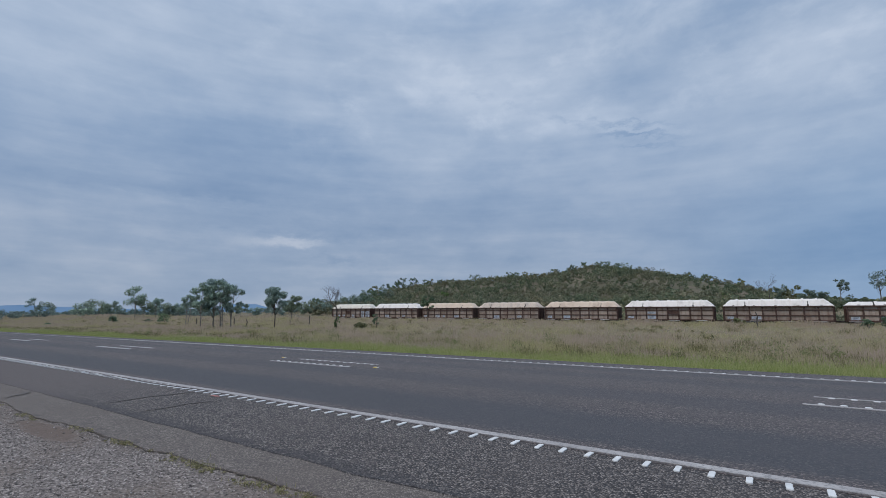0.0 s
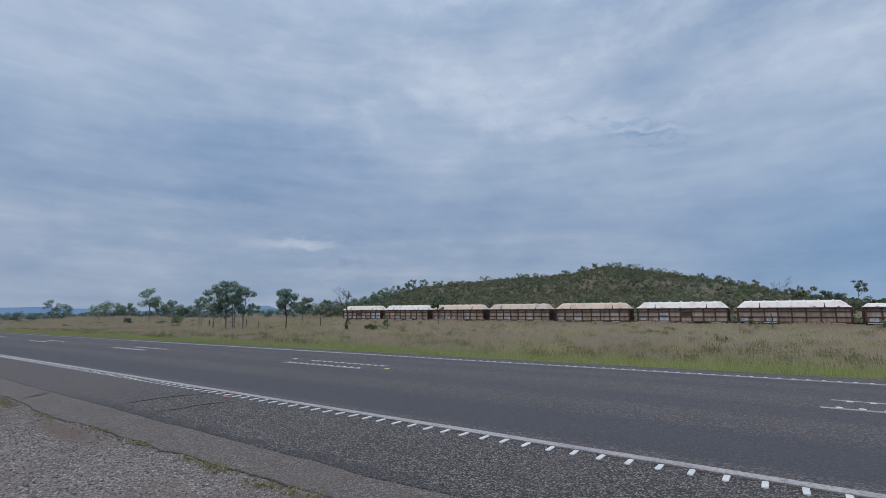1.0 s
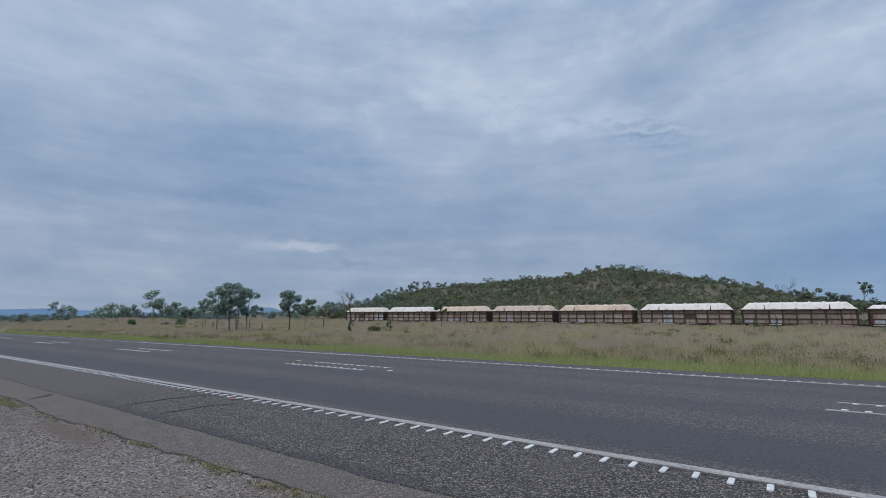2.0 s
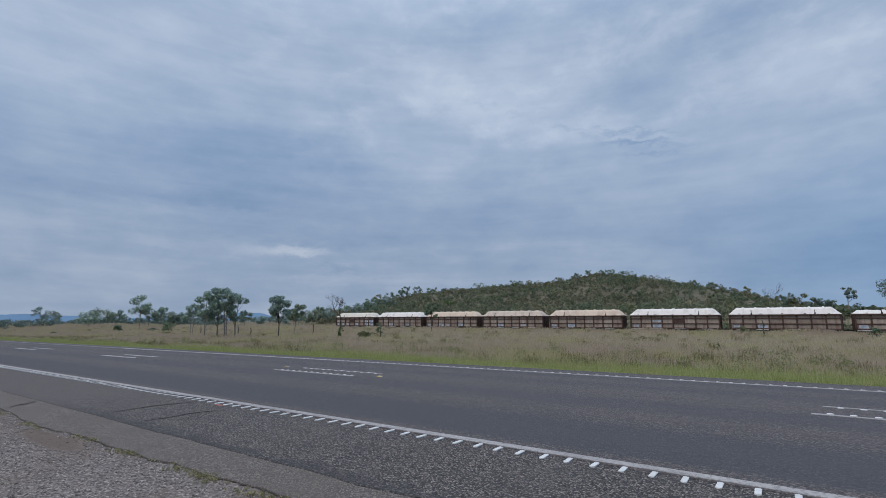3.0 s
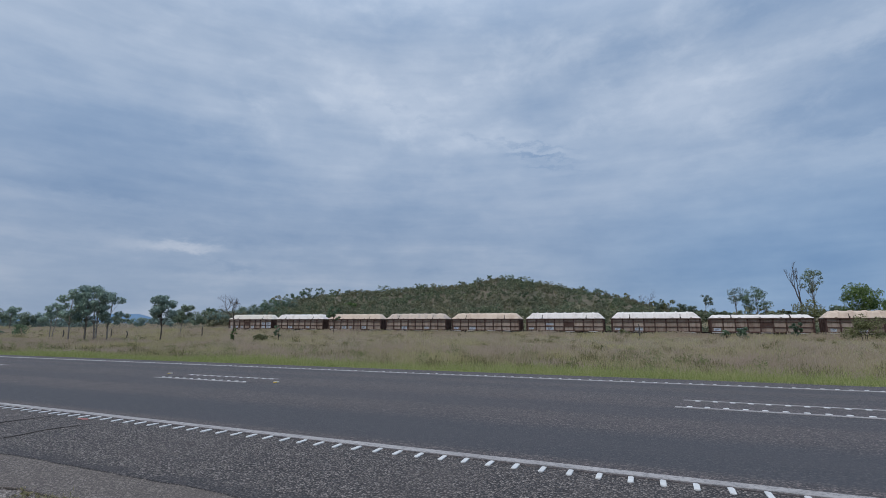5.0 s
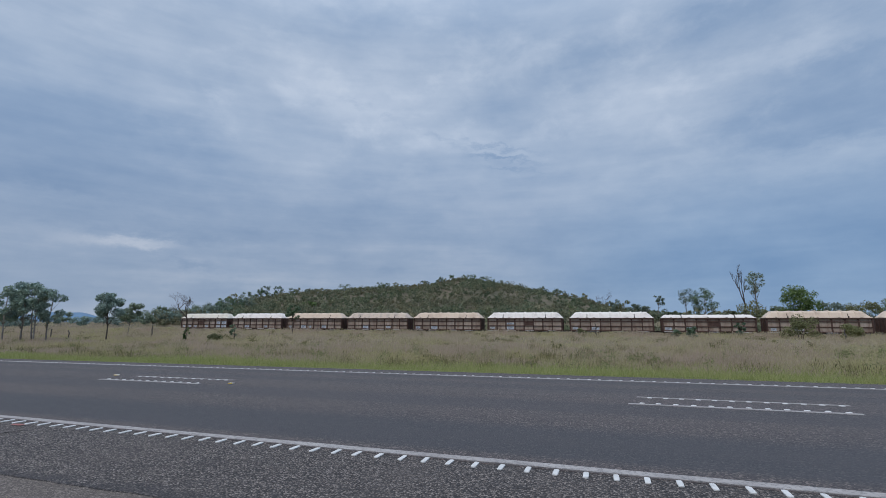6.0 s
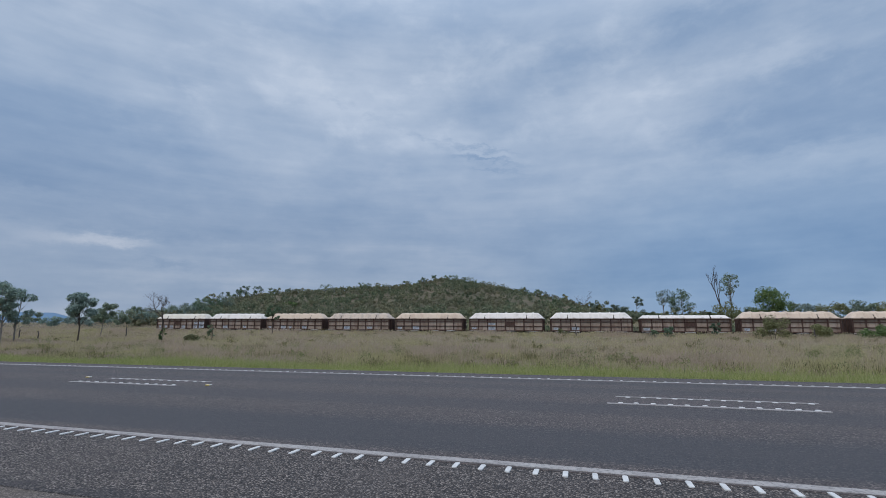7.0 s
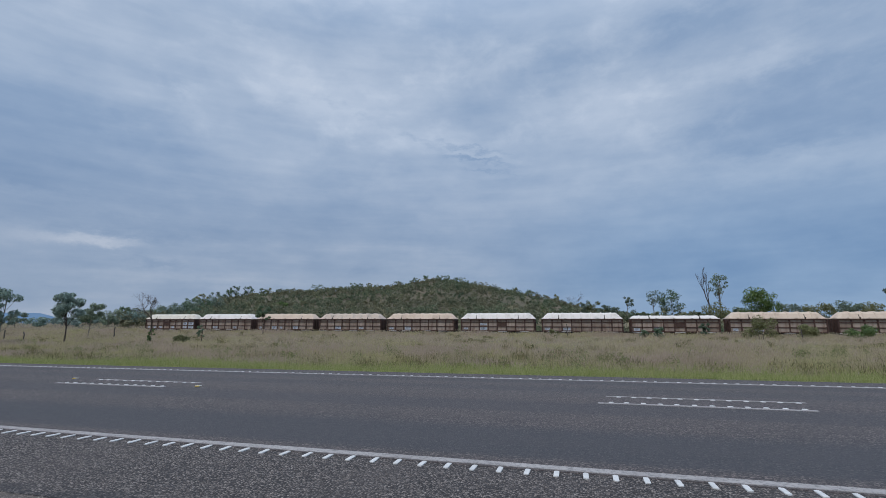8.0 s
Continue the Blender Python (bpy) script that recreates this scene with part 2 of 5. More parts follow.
def soil_colour(n, p):
    a = n.noise(p, 0.12, 5.0, 0.6)
    col = n.ramp(a, [(0.3, (0.17, 0.145, 0.085)), (0.5, (0.215, 0.185, 0.115)), (0.7, (0.15, 0.15, 0.065))])
    fine = n.noise(p, 4.0, 4.0, 0.7)
    col = n.mix(n.math("MULTIPLY", n.band(fine, 0.4, 0.7), 0.5), col, (0.10, 0.09, 0.05))
    slope = n.ramp(n.noise(p, 0.035, 5.0, 0.6), [(0.32, (0.085, 0.082, 0.050)), (0.5, (0.118, 0.104, 0.068)), (0.68, (0.175, 0.142, 0.099))])
    col = n.mix(n.band(n.vec("LENGTH", p), 105.0, 190.0), col, slope)
    verge = n.math("SUBTRACT", 1.0, n.band(across(n, p), 17.0, 20.5))
    return n.mix(n.math("MULTIPLY", verge, 0.7), col, (0.105, 0.125, 0.045))


def paint_colour(n, p):
    worn = n.noise(p, 30.0, 5.0, 0.7)
    long = n.noise(p, 2.0, 3.0, 0.6)
    col = n.ramp(long, [(0.3, (0.335, 0.31, 0.305)), (0.7, (0.45, 0.425, 0.415))])
    return n.mix(n.math("MULTIPLY", n.band(worn, 0.46, 0.64), 0.7), col, (0.17, 0.17, 0.17))


def dry_grass_colour(n, p):
    r = island(n)
    a = n.noise(p, 0.16, 5.0, 0.65)
    straw = n.ramp(r, [(0.0, (0.40, 0.32, 0.232)), (0.35, (0.475, 0.38, 0.292)), (0.65, (0.535, 0.418, 0.345)), (0.85, (0.43, 0.38, 0.24)), (1.0, (0.60, 0.50, 0.415))])
    green = n.ramp(r, [(0.0, (0.36, 0.345, 0.16)), (1.0, (0.60, 0.54, 0.29))])
    col = n.mix(n.math("MULTIPLY", n.band(a, 0.45, 0.60), 0.9), straw, green)
    seed = n.noise(n.vec("MULTIPLY", p, (0.5, 1.0, 0.3)), 0.33, 5.0, 0.65)
    col = n.mix(n.math("MULTIPLY", n.band(seed, 0.48, 0.62), 0.55), col, (0.57, 0.435, 0.375))
    rank = n.noise(n.vec("MULTIPLY", p, (0.7, 1.0, 0.2)), 0.42, 5.0, 0.7)
    return n.mix(n.math("MULTIPLY", n.band(rank, 0.56, 0.68), 0.6), col, (0.22, 0.225, 0.11))


def verge_colour(n, p):
    r = island(n)
    a = n.noise(p, 0.35, 4.0, 0.6)
    green = n.ramp(r, [(0.0, (0.245, 0.295, 0.10)), (0.6, (0.395, 0.425, 0.165)), (1.0, (0.56, 0.53, 0.27))])
    return n.mix(n.math("MULTIPLY", n.band(a, 0.52, 0.72), 0.6), green, (0.44, 0.38, 0.20))


def leaf_colour(dark, light):
    def f(n, p):
        c = n.ramp(island(n), [(0.0, dark), (0.75, light), (1.0, tuple(v * 1.5 for v in light))])
        tone = n.mix(chance(n), (0.86, 0.86, 0.9), (1.12, 1.08, 0.95))
        return n.mix(1.0, c, tone, "MULTIPLY")
    return f


def bark_colour(a, b):
    return lambda n, p: n.ramp(n.noise(n.vec("MULTIPLY", p, (1, 1, 0.3)), 5.0, 4.0, 0.65), [(0.3, a), (0.7, b)])


def side_colour(n, p):
    tone = n.mix(chance(n), (0.27, 0.21, 0.168), (0.45, 0.365, 0.305))
    streak = n.noise(n.vec("MULTIPLY", p, (1.0, 1.0, 0.18)), 2.2, 5.0, 0.65)
    col = n.mix(n.math("MULTIPLY", n.band(streak, 0.42, 0.7), 0.75), tone, (0.17, 0.10, 0.078))
    spot = n.noise(p, 0.9, 4.0, 0.6)
    return n.mix(n.math("MULTIPLY", n.band(spot, 0.5, 0.75), 0.45), col, (0.40, 0.35, 0.32))


def rust_colour(n, p):
    return n.ramp(n.noise(p, 3.0, 5.0, 0.65), [(0.3, (0.055, 0.033, 0.028)), (0.55, (0.092, 0.054, 0.044)), (0.8, (0.150, 0.086, 0.064))])


def lid_colour(base, stain):
    def f(n, p):
        grime = n.noise(n.vec("MULTIPLY", p, (1.0, 1.0, 0.4)), 0.9, 5.0, 0.62)
        fine = n.noise(p, 5.0, 4.0, 0.6)
        col = n.mix(n.math("MULTIPLY", n.band(grime, 0.45, 0.72), 0.55), base, stain)
        return n.mix(n.math("MULTIPLY", n.band(fine, 0.5, 0.75), 0.22), col, stain)
    return f


def flat_colour(a, b, scale=4.0):
    return lambda n, p: n.ramp(n.noise(p, scale, 4.0, 0.6), [(0.3, a), (0.7, b)])


def stones_bump(scale, height):
    return lambda n, p: n.math("MULTIPLY", n.math("SUBTRACT", 1.0, voronoi(n, p, scale)), height)


ASPHALT = material("dark_asphalt", asphalt_colour, 0.82, stones_bump(62.0, 0.006), spec=0.5)
CHIP = material("coarse_chip_seal", chip_colour, 0.8, stones_bump(58.0, 0.014), spec=0.35)
OLD = material("dusty_old_seal", old_colour, 0.9, stones_bump(90.0, 0.003))
GRAVEL = material("grey_gravel", gravel_colour, 0.92, stones_bump(62.0, 0.005))
SOIL = material("soil_and_thatch", soil_colour, 0.95, lambda n, p: n.math("MULTIPLY", n.noise(p, 3.0, 5.0, 0.7), 0.08))
PAINT = material("white_road_paint", paint_colour, 0.75, stones_bump(85.0, 0.002), spec=0.2)
PAD = material("white_thermoplastic", flat_colour((0.58, 0.575, 0.565), (0.72, 0.715, 0.70), 14.0), 0.5)
YELLOW = material("yellow_reflector", flat_colour((0.62, 0.44, 0.05), (0.75, 0.56, 0.10), 30.0), 0.35, spec=0.5)
REDPAINT = material("red_spray_paint", flat_colour((0.26, 0.13, 0.12), (0.36, 0.15, 0.13), 25.0), 0.8)
TAR = material("black_bitumen", flat_colour((0.085, 0.076, 0.074), (0.130, 0.114, 0.107), 18.0), 0.8, stones_bump(54.0, 0.008))
# Crack earth, darkened to hold the edge's shadow line.
SHADED_EARTH = material("shaded_crack_earth", flat_colour((0.03, 0.026, 0.022), (0.075, 0.062, 0.05), 40.0), 0.95, stones_bump(120.0, 0.004))
STONE = material("loose_stone", lambda n, p: n.ramp(island(n), [(0.0, (0.09, 0.080, 0.076)), (0.5, (0.20, 0.176, 0.163)), (0.85, (0.33, 0.29, 0.265)), (1.0, (0.50, 0.45, 0.42))]), 0.9)
TUSSOCK = material("olive_tussock", lambda n, p: n.ramp(island(n), [(0.0, (0.13, 0.13, 0.06)), (0.6, (0.22, 0.205, 0.10)), (1.0, (0.34, 0.29, 0.17))]), 0.9, through=0.35)
DRY = material("dry_seeding_grass", dry_grass_colour, 0.9, through=0.45, spec=0.1)
GREENGRASS = material("green_verge_grass", verge_colour, 0.85, through=0.45, spec=0.1)
WEED = material("weed_blade", lambda n, p: n.ramp(island(n), [(0.0, (0.16, 0.165, 0.08)), (0.5, (0.29, 0.27, 0.14)), (1.0, (0.48, 0.40, 0.26))]), 0.85, through=0.35)
WEEDLEAF = material("leafy_green_weed", leaf_colour((0.19, 0.215, 0.095), (0.34, 0.35, 0.165)), 0.8, through=0.45)
# Grey-green leaf, lifted so its colour carries the hazy veil too.
LEAF_HAZE_GREY = material("hazed_grey_green_leaf", leaf_colour((0.124, 0.173, 0.144), (0.242, 0.300, 0.242)), 0.6, through=0.5)
# Gum leaf paled and blued: distance haze is put into the colour.
LEAF_HAZE_BLUE = material("haze_blue_gum_leaf", leaf_colour((0.17, 0.25, 0.225), (0.32, 0.41, 0.36)), 0.55, through=0.5)
LEAF_DARK = material("dark_green_leaf", leaf_colour((0.088, 0.138, 0.095), (0.178, 0.250, 0.160)), 0.6, through=0.5)
LEAF_BRIGHT = material("bright_green_leaf", leaf_colour((0.068, 0.12, 0.046), (0.17, 0.24, 0.095)), 0.6, through=0.5)
LEAF_OLIVE = material("olive_leaf", leaf_colour((0.11, 0.12, 0.058), (0.24, 0.25, 0.13)), 0.65, through=0.5)
BARK = material("pale_gum_bark", bark_colour((0.14, 0.12, 0.10), (0.34, 0.31, 0.28)), 0.9)
BARK_DARK = material("dark_bark", bark_colour((0.045, 0.036, 0.03), (0.12, 0.10, 0.085)), 0.95)
DEADWOOD = material("bare_grey_wood", bark_colour((0.07, 0.06, 0.056), (0.15, 0.13, 0.125)), 0.95)
def scrub_colour(n, p):
    r = island(n)
    green = n.ramp(r, [(0.0, (0.105, 0.140, 0.088)), (0.7, (0.200, 0.235, 0.145)), (1.0, (0.285, 0.295, 0.195))])
    olive = n.ramp(r, [(0.0, (0.150, 0.150, 0.098)), (0.7, (0.265, 0.252, 0.168)), (1.0, (0.350, 0.310, 0.225))])
    col = n.mix(n.band(n.noise(p, 0.03, 4.0), 0.38, 0.64), green, olive)
    each = n.noise(p, 0.22, 2.0, 0.5)
    return n.mix(1.0, col, n.ramp(each, [(0.3, (0.62, 0.70, 0.68)), (0.5, (0.90, 0.92, 0.90)), (0.7, (1.2, 1.14, 1.02))]), "MULTIPLY")


# Far scrub, blued: its distance haze is part of the leaf colour.
FARSCRUB_HAZED = material("haze_blue_far_scrub", leaf_colour((0.115, 0.165, 0.155), (0.205, 0.265, 0.245)), 0.8, through=0.45)
SCRUB = material("hill_scrub", scrub_colour, 0.8, through=0.45)
# The ranges' blue is aerial haze painted as base colour.
FAR_HAZE = material("haze_blue_ranges", flat_colour((0.140, 0.225, 0.335), (0.155, 0.245, 0.355), 0.004), 1.0, spec=0.0)
SIDE = material("dusty_wagon_side", side_colour, 0.8)
RUST = material("rust_brown_steel", rust_colour, 0.75)
LID_WHITE = material("white_fibreglass", lid_colour((0.80, 0.745, 0.70), (0.50, 0.45, 0.41)), 0.55)
LID_CREAM = material("cream_fibreglass", lid_colour((0.74, 0.69, 0.60), (0.50, 0.42, 0.35)), 0.6)
LID_TAN = material("tan_fibreglass", lid_colour((0.66, 0.53, 0.42), (0.44, 0.32, 0.25)), 0.6)
LID_STAINED = material("stained_tan_fibreglass", lid_colour((0.62, 0.51, 0.42), (0.24, 0.21, 0.20)), 0.65)
PLACARD = material("white_placard_paint", flat_colour((0.38, 0.42, 0.50), (0.58, 0.61, 0.66), 2.0), 0.6)
BLACKSTEEL = material("grimy_black_steel", flat_colour((0.022, 0.020, 0.020), (0.05, 0.042, 0.038), 5.0), 0.7)
STEEL = material("worn_steel", flat_colour((0.22, 0.20, 0.19), (0.34, 0.31, 0.29), 6.0), 0.45, metal=0.8)
BALLAST = material("railway_ballast", flat_colour((0.13, 0.115, 0.105), (0.26, 0.235, 0.22), 9.0), 0.95, stones_bump(18.0, 0.03))
GREYTIMBER = material("weathered_grey_timber", bark_colour((0.06, 0.052, 0.047), (0.14, 0.125, 0.115)), 0.95)
PALE = material("pale_painted_metal", flat_colour((0.34, 0.32, 0.31), (0.66, 0.65, 0.64), 1.5), 0.6)


# ---------------------------------------------------------------- mesh helpers
def mesh_of(name, verts, faces):
    me = bpy.data.meshes.new(name)
    me.from_pydata([tuple(v) for v in verts], [], faces)
    me.update()
    return me


def fast_mesh(name, verts, corners):
    """A mesh from an (n, 3) array of places and an (m, 3) array of triangles."""
    me = bpy.data.meshes.new(name)
    me.vertices.add(len(verts))
    me.vertices.foreach_set("co", np.ascontiguousarray(verts, dtype=np.float32).ravel())
    me.loops.add(corners.size)
    me.loops.foreach_set("vertex_index", np.ascontiguousarray(corners, dtype=np.int32).ravel())
    me.polygons.add(len(corners))
    me.polygons.foreach_set("loop_start", np.arange(0, corners.size, 3, dtype=np.int32))
    me.update(calc_edges=True)
    return me


def put(name, me, mat, parent=None, label="", smooth=False):
    ob = new(name, me)
    if mat and not me.materials:
        me.materials.append(mat)
    if smooth:
        me.polygons.foreach_set("use_smooth", [True] * len(me.polygons))
    if parent:
        ob.parent = parent
    if label:
        ob["label"] = label
    return ob


def part(name, bm, mat, parent=None, label="", smooth=False):
    me = bpy.data.meshes.new(name)
    bm.to_mesh(me)
    bm.free()
    return put(name, me, mat, parent, label, smooth)


def block(bm, mid, size, bevel=0.02, turn=None):
    """A box with worn edges, added to bm."""
    m = Matrix.Translation(mid)
    if turn:
        m = m @ turn
    vs = bmesh.ops.create_cube(bm, size=1.0, matrix=m @ Matrix.Diagonal((*size, 1)))["verts"]
    if bevel:
        es = list({e for v in vs for e in v.link_edges})
        bmesh.ops.bevel(bm, geom=es, offset=min(bevel, min(size) * 0.3), segments=1, affect="EDGES")
    return bm


def tube(verts, faces, pts, radii, sides=6):
    """A tapered limb along pts, added to the lists."""
    start = len(verts)
    pts = [Vector(p) for p in pts]
    for i, (p, r) in enumerate(zip(pts, radii)):
        d = (pts[min(i + 1, len(pts) - 1)] - pts[max(i - 1, 0)]).normalized()
        a = d.orthogonal().normalized()
        b = d.cross(a)
        for k in range(sides):
            t = 2 * math.pi * k / sides
            verts.append(p + (a * math.cos(t) + b * math.sin(t)) * r)
    for i in range(len(pts) - 1):
        for k in range(sides):
            q = start + i * sides
            faces.append((q + k, q + (k + 1) % sides, q + sides + (k + 1) % sides, q + sides + k))
    faces.append(tuple(range(start, start + sides))[::-1])
    faces.append(tuple(range(start + (len(pts) - 1) * sides, start + len(pts) * sides)))


# ---------------------------------------------------------------- ground
CROWN, FALL = 8.65, 0.0225


def road_z(y):
    return np.where(y < CROWN, FALL * y, FALL * (2 * CROWN - y))


def ease(v, lo, hi):
    t = np.clip((v - lo) / (hi - lo), 0, 1)
    return t * t * (3 - 2 * t)


RAIL_Y = 83.0


def rail_z(x):
    return 0.89 - 0.0075 * (np.clip(x, -260, 120) + 90)


HILL_AT = [-30, -16, -9, -6, -2, 0.3, 2.6, 5.2, 7.8, 10.6, 13.5, 16.7, 20, 23, 27, 33, 37, 40, 44, 48, 54]
HILL_UP = [6, 7, 9, 11.5, 14.5, 17.5, 22, 26, 29, 32.5, 36.5, 39, 35, 32.5, 31.5, 28.5, 26.5, 22.5, 14.5, 5.5, 0]


def lumps(x, y, size):
    """Gentle unevenness."""
    return (np.sin(x / size * 1.3 + 1.1 * np.sin(y / size)) + np.sin(y / size * 1.7 + 0.8 * np.sin(x / size * 0.6 + 2)) + np.sin((x + y) / size * 2.3 + 0.5)) / 3


def ground_z(x, y):
    x, y = np.asarray(x, float), np.asarray(y, float)
    r = np.hypot(x, y)
    az = np.degrees(np.arctan2(-x, np.maximum(y, 1e-3)))
    z = np.where(y < 14.2, road_z(np.clip(y, -12, 14.2)) - 0.05, 0.0)
    verge = 0.02 - 0.27 * ease(y, 14.2, 19) + 0.05 * lumps(x, y, 6)
    field = verge + (rail_z(x) + 0.34) * ease(y, 32, 77)
    z = np.where(y >= 14.2, field, z)
    rise = 0.5 + (4.2 - 0.5) * np.clip(1.0 + (x + 60) / 300, 0.30, 1.1) * 0.95
    z = z + np.where(y > 88, rise * ease(y, 86, 150), 0)
    hill = np.interp(az, HILL_AT, HILL_UP)
    z = z + np.where(y > 60, np.maximum(hill - 4.0, 0) * ease(r, 165, 385) * (1 - 0.6 * ease(r, 420, 900)), 0)
    return z + np.where(r > 140, 0.5 * lumps(x, y, 17) * ease(r, 140, 220), 0)


def make_ground():
    def axis(fine_lo, fine_hi, step, end_lo, end_hi):
        mid = list(np.arange(fine_lo, fine_hi + step / 2, step))
        a, s = fine_hi, step
        while a < end_hi:
            s *= 1.12
            a += s
            mid.append(a)
        a, s = fine_lo, step
        while a > end_lo:
            s *= 1.12
            a -= s
            mid.insert(0, a)
        return np.array(mid)
    xs = axis(-330, 130, 4.0, -4200, 3600)
    ys = np.concatenate([axis(-6, -6, 2.0, -400, -6)[:-1], np.arange(-6, 20, 1.0), [13.9, 14.2], np.arange(20, 100, 2.5), axis(100, 430, 5.0, 100, 4300)])
    ys = np.unique(np.round(ys, 3))
    X, Y = np.meshgrid(xs, ys)
    Z = ground_z(X, Y)
    v = np.stack([X.ravel(), Y.ravel(), Z.ravel()], 1)
    w, h = len(xs), len(ys)
    i = (np.arange(h - 1)[:, None] * w + np.arange(w - 1)[None, :]).ravel()
    tris = np.concatenate([np.stack([i, i + 1, i + w + 1], 1), np.stack([i, i + w + 1, i + w], 1)])
    g = put("ground", fast_mesh("ground", v, tris), SOIL, smooth=True)
    tagged(g, "grassy soil plain rising to a scrubby hill", "ground", kind="structure")


def strip(name, y0, y1, lift, mat, label, category, x0=-700.0, x1=260.0, ragged=0.0, thick=0.06, step=2.0, seed=1, drift=(), cracked=False):
    """A slab of road laid along x that follows the camber; ragged: how unevenly its near edge is broken."""
    rnd = np.random.RandomState(seed)
    near = np.arange(-13, 4, 0.06) if ragged else np.array([])
    xs = np.unique(np.round(np.concatenate([np.arange(x0, x1 + 1, step * 5), np.arange(-60, 20, step), near]), 3))
    wob = np.zeros(len(xs))
    if ragged:
        for f, a in ((0.7, 0.55), (2.1, 0.5), (5.3, 0.35), (13.0, 0.25)):
            wob += a * np.sin(xs * f + rnd.rand() * 6)
        wob = wob * ragged + rnd.randn(len(xs)) * ragged * 0.12
    if drift:
        wob = wob + np.interp(xs, drift[0], drift[1]) - y0
    ys = [y0] + [y for y in np.arange(math.ceil(y0) + 0.0, y1, 0.65) if y0 + 0.45 < y < y1 - 0.1] + [y1]
    if y0 < CROWN < y1:
        ys = sorted(set(ys + [CROWN]))
    verts, faces = [], []
    m = len(ys)
    for x, wv in zip(xs, wob):
        for k, y in enumerate(ys):
            yy = y + (wv if k == 0 else 0)
            verts.append((x, yy, float(road_z(np.float64(yy))) + lift))
        verts.append((x, ys[0] + wv - 0.02, float(road_z(np.float64(ys[0]))) + lift - thick))
        verts.append((x, ys[-1] + 0.02, float(road_z(np.float64(ys[-1]))) + lift - thick))
    s = m + 2
    for i in range(len(xs) - 1):
        a, b = i * s, (i + 1) * s
        for k in range(m - 1):
            faces.append((a + k, b + k, b + k + 1, a + k + 1))
        faces.append((a + m, b + m, b, a))
        faces.append((a + m - 1, b + m - 1, b + m + 1, a + m + 1))
    ob = put(name, mesh_of(name, verts, faces), mat)
    if cracked:
        # a flat ribbon: dark earth, with the broken edge's shadow line in its colour
        v, f = [], []
        pick = [(x, w) for x, w in zip(xs, wob) if -15 < x < 2]
        for x, w in pick:
            wide = 0.007 * (0.9 + math.sin(x * 2.7) + 1.1 * math.sin(x * 7.3 + 1)) + 0.028 * rnd.rand() ** 2
            for y in (y0 + w + 0.01, y0 + w - max(0.001, wide)):
                v.append((x, y, float(road_z(np.float64(y))) - 0.012))
        f = [(2 * i, 2 * i + 2, 2 * i + 3, 2 * i + 1) for i in range(len(pick) - 1)]
        gap = put("seal_crack", mesh_of("seal_crack", v, f), SHADED_EARTH)
        tagged(gap, "earthy crack with its shadow line painted along the broken seal edge", "crack", kind="structure")
    return tagged(ob, label, category, kind="structure")


make_ground()
strip("gravel_shoulder", -7.0, 2.75, -0.018, GRAVEL, "loose grey gravel shoulder with bare dirt patches", "gravel", thick=0.03)
strip("old_seal_edge", 2.43, 3.25, -0.004, OLD, "dusty brown old asphalt edge, broken and weedy", "pavement", ragged=0.032, thick=0.05, seed=3, drift=((-12, -10, -8.2, -7.9, -7.2, -6.6, -5.95, -5.7, -5.2, -4.85, -4.4, -3.9, -2.8), (2.35, 2.36, 2.30, 2.31, 2.36, 2.41, 2.39, 2.44, 2.40, 2.43, 2.41, 2.445, 2.52)), cracked=True)
strip("sealed_shoulder", 2.86, 4.60, 0.004, CHIP, "coarse dark chip-sealed road shoulder", "pavement", ragged=0.012, thick=0.03, seed=5, drift=((-14, -11, -8.7, -6.8, -5.8, -4.7, -3.5, -2.9, -1.5), (2.98, 2.96, 2.97, 2.95, 2.985, 2.97, 3.0, 2.97, 3.05)))
road = strip("road", 4.55, 13.85, 0.010, ASPHALT, "dark grey two-lane asphalt highway", "road", thick=0.08)


# ---------------------------------------------------------------- road markings
def line_mesh(name, x0, x1, y, width, lift=0.013, high=0.003):
    verts, faces = [], []
    rnd = np.random.RandomState(int(abs(x0) * 10) + 3)
    xs = np.arange(x0, x1, 0.5 if x1 - x0 < 60 else 1.0).tolist() + [x1]
    for x in xs:
        a, b = y - width / 2 + rnd.randn() * 0.003, y + width / 2 + rnd.randn() * 0.003
        za, zb = float(road_z(np.float64(a))) + lift, float(road_z(np.float64(b))) + lift
        verts += [(x, a, za - 0.01), (x, a, za + high), (x, b, zb + high), (x, b, zb - 0.01)]
    for i in range(len(xs) - 1):
        p, q = i * 4, i * 4 + 4
        for k in range(3):
            faces.append((p + k, q + k, q + k + 1, p + k + 1))
    faces += [(0, 1, 2, 3), (len(verts) - 1, len(verts) - 2, len(verts) - 3, len(verts) - 4)]
    return mesh_of(name, verts, faces)


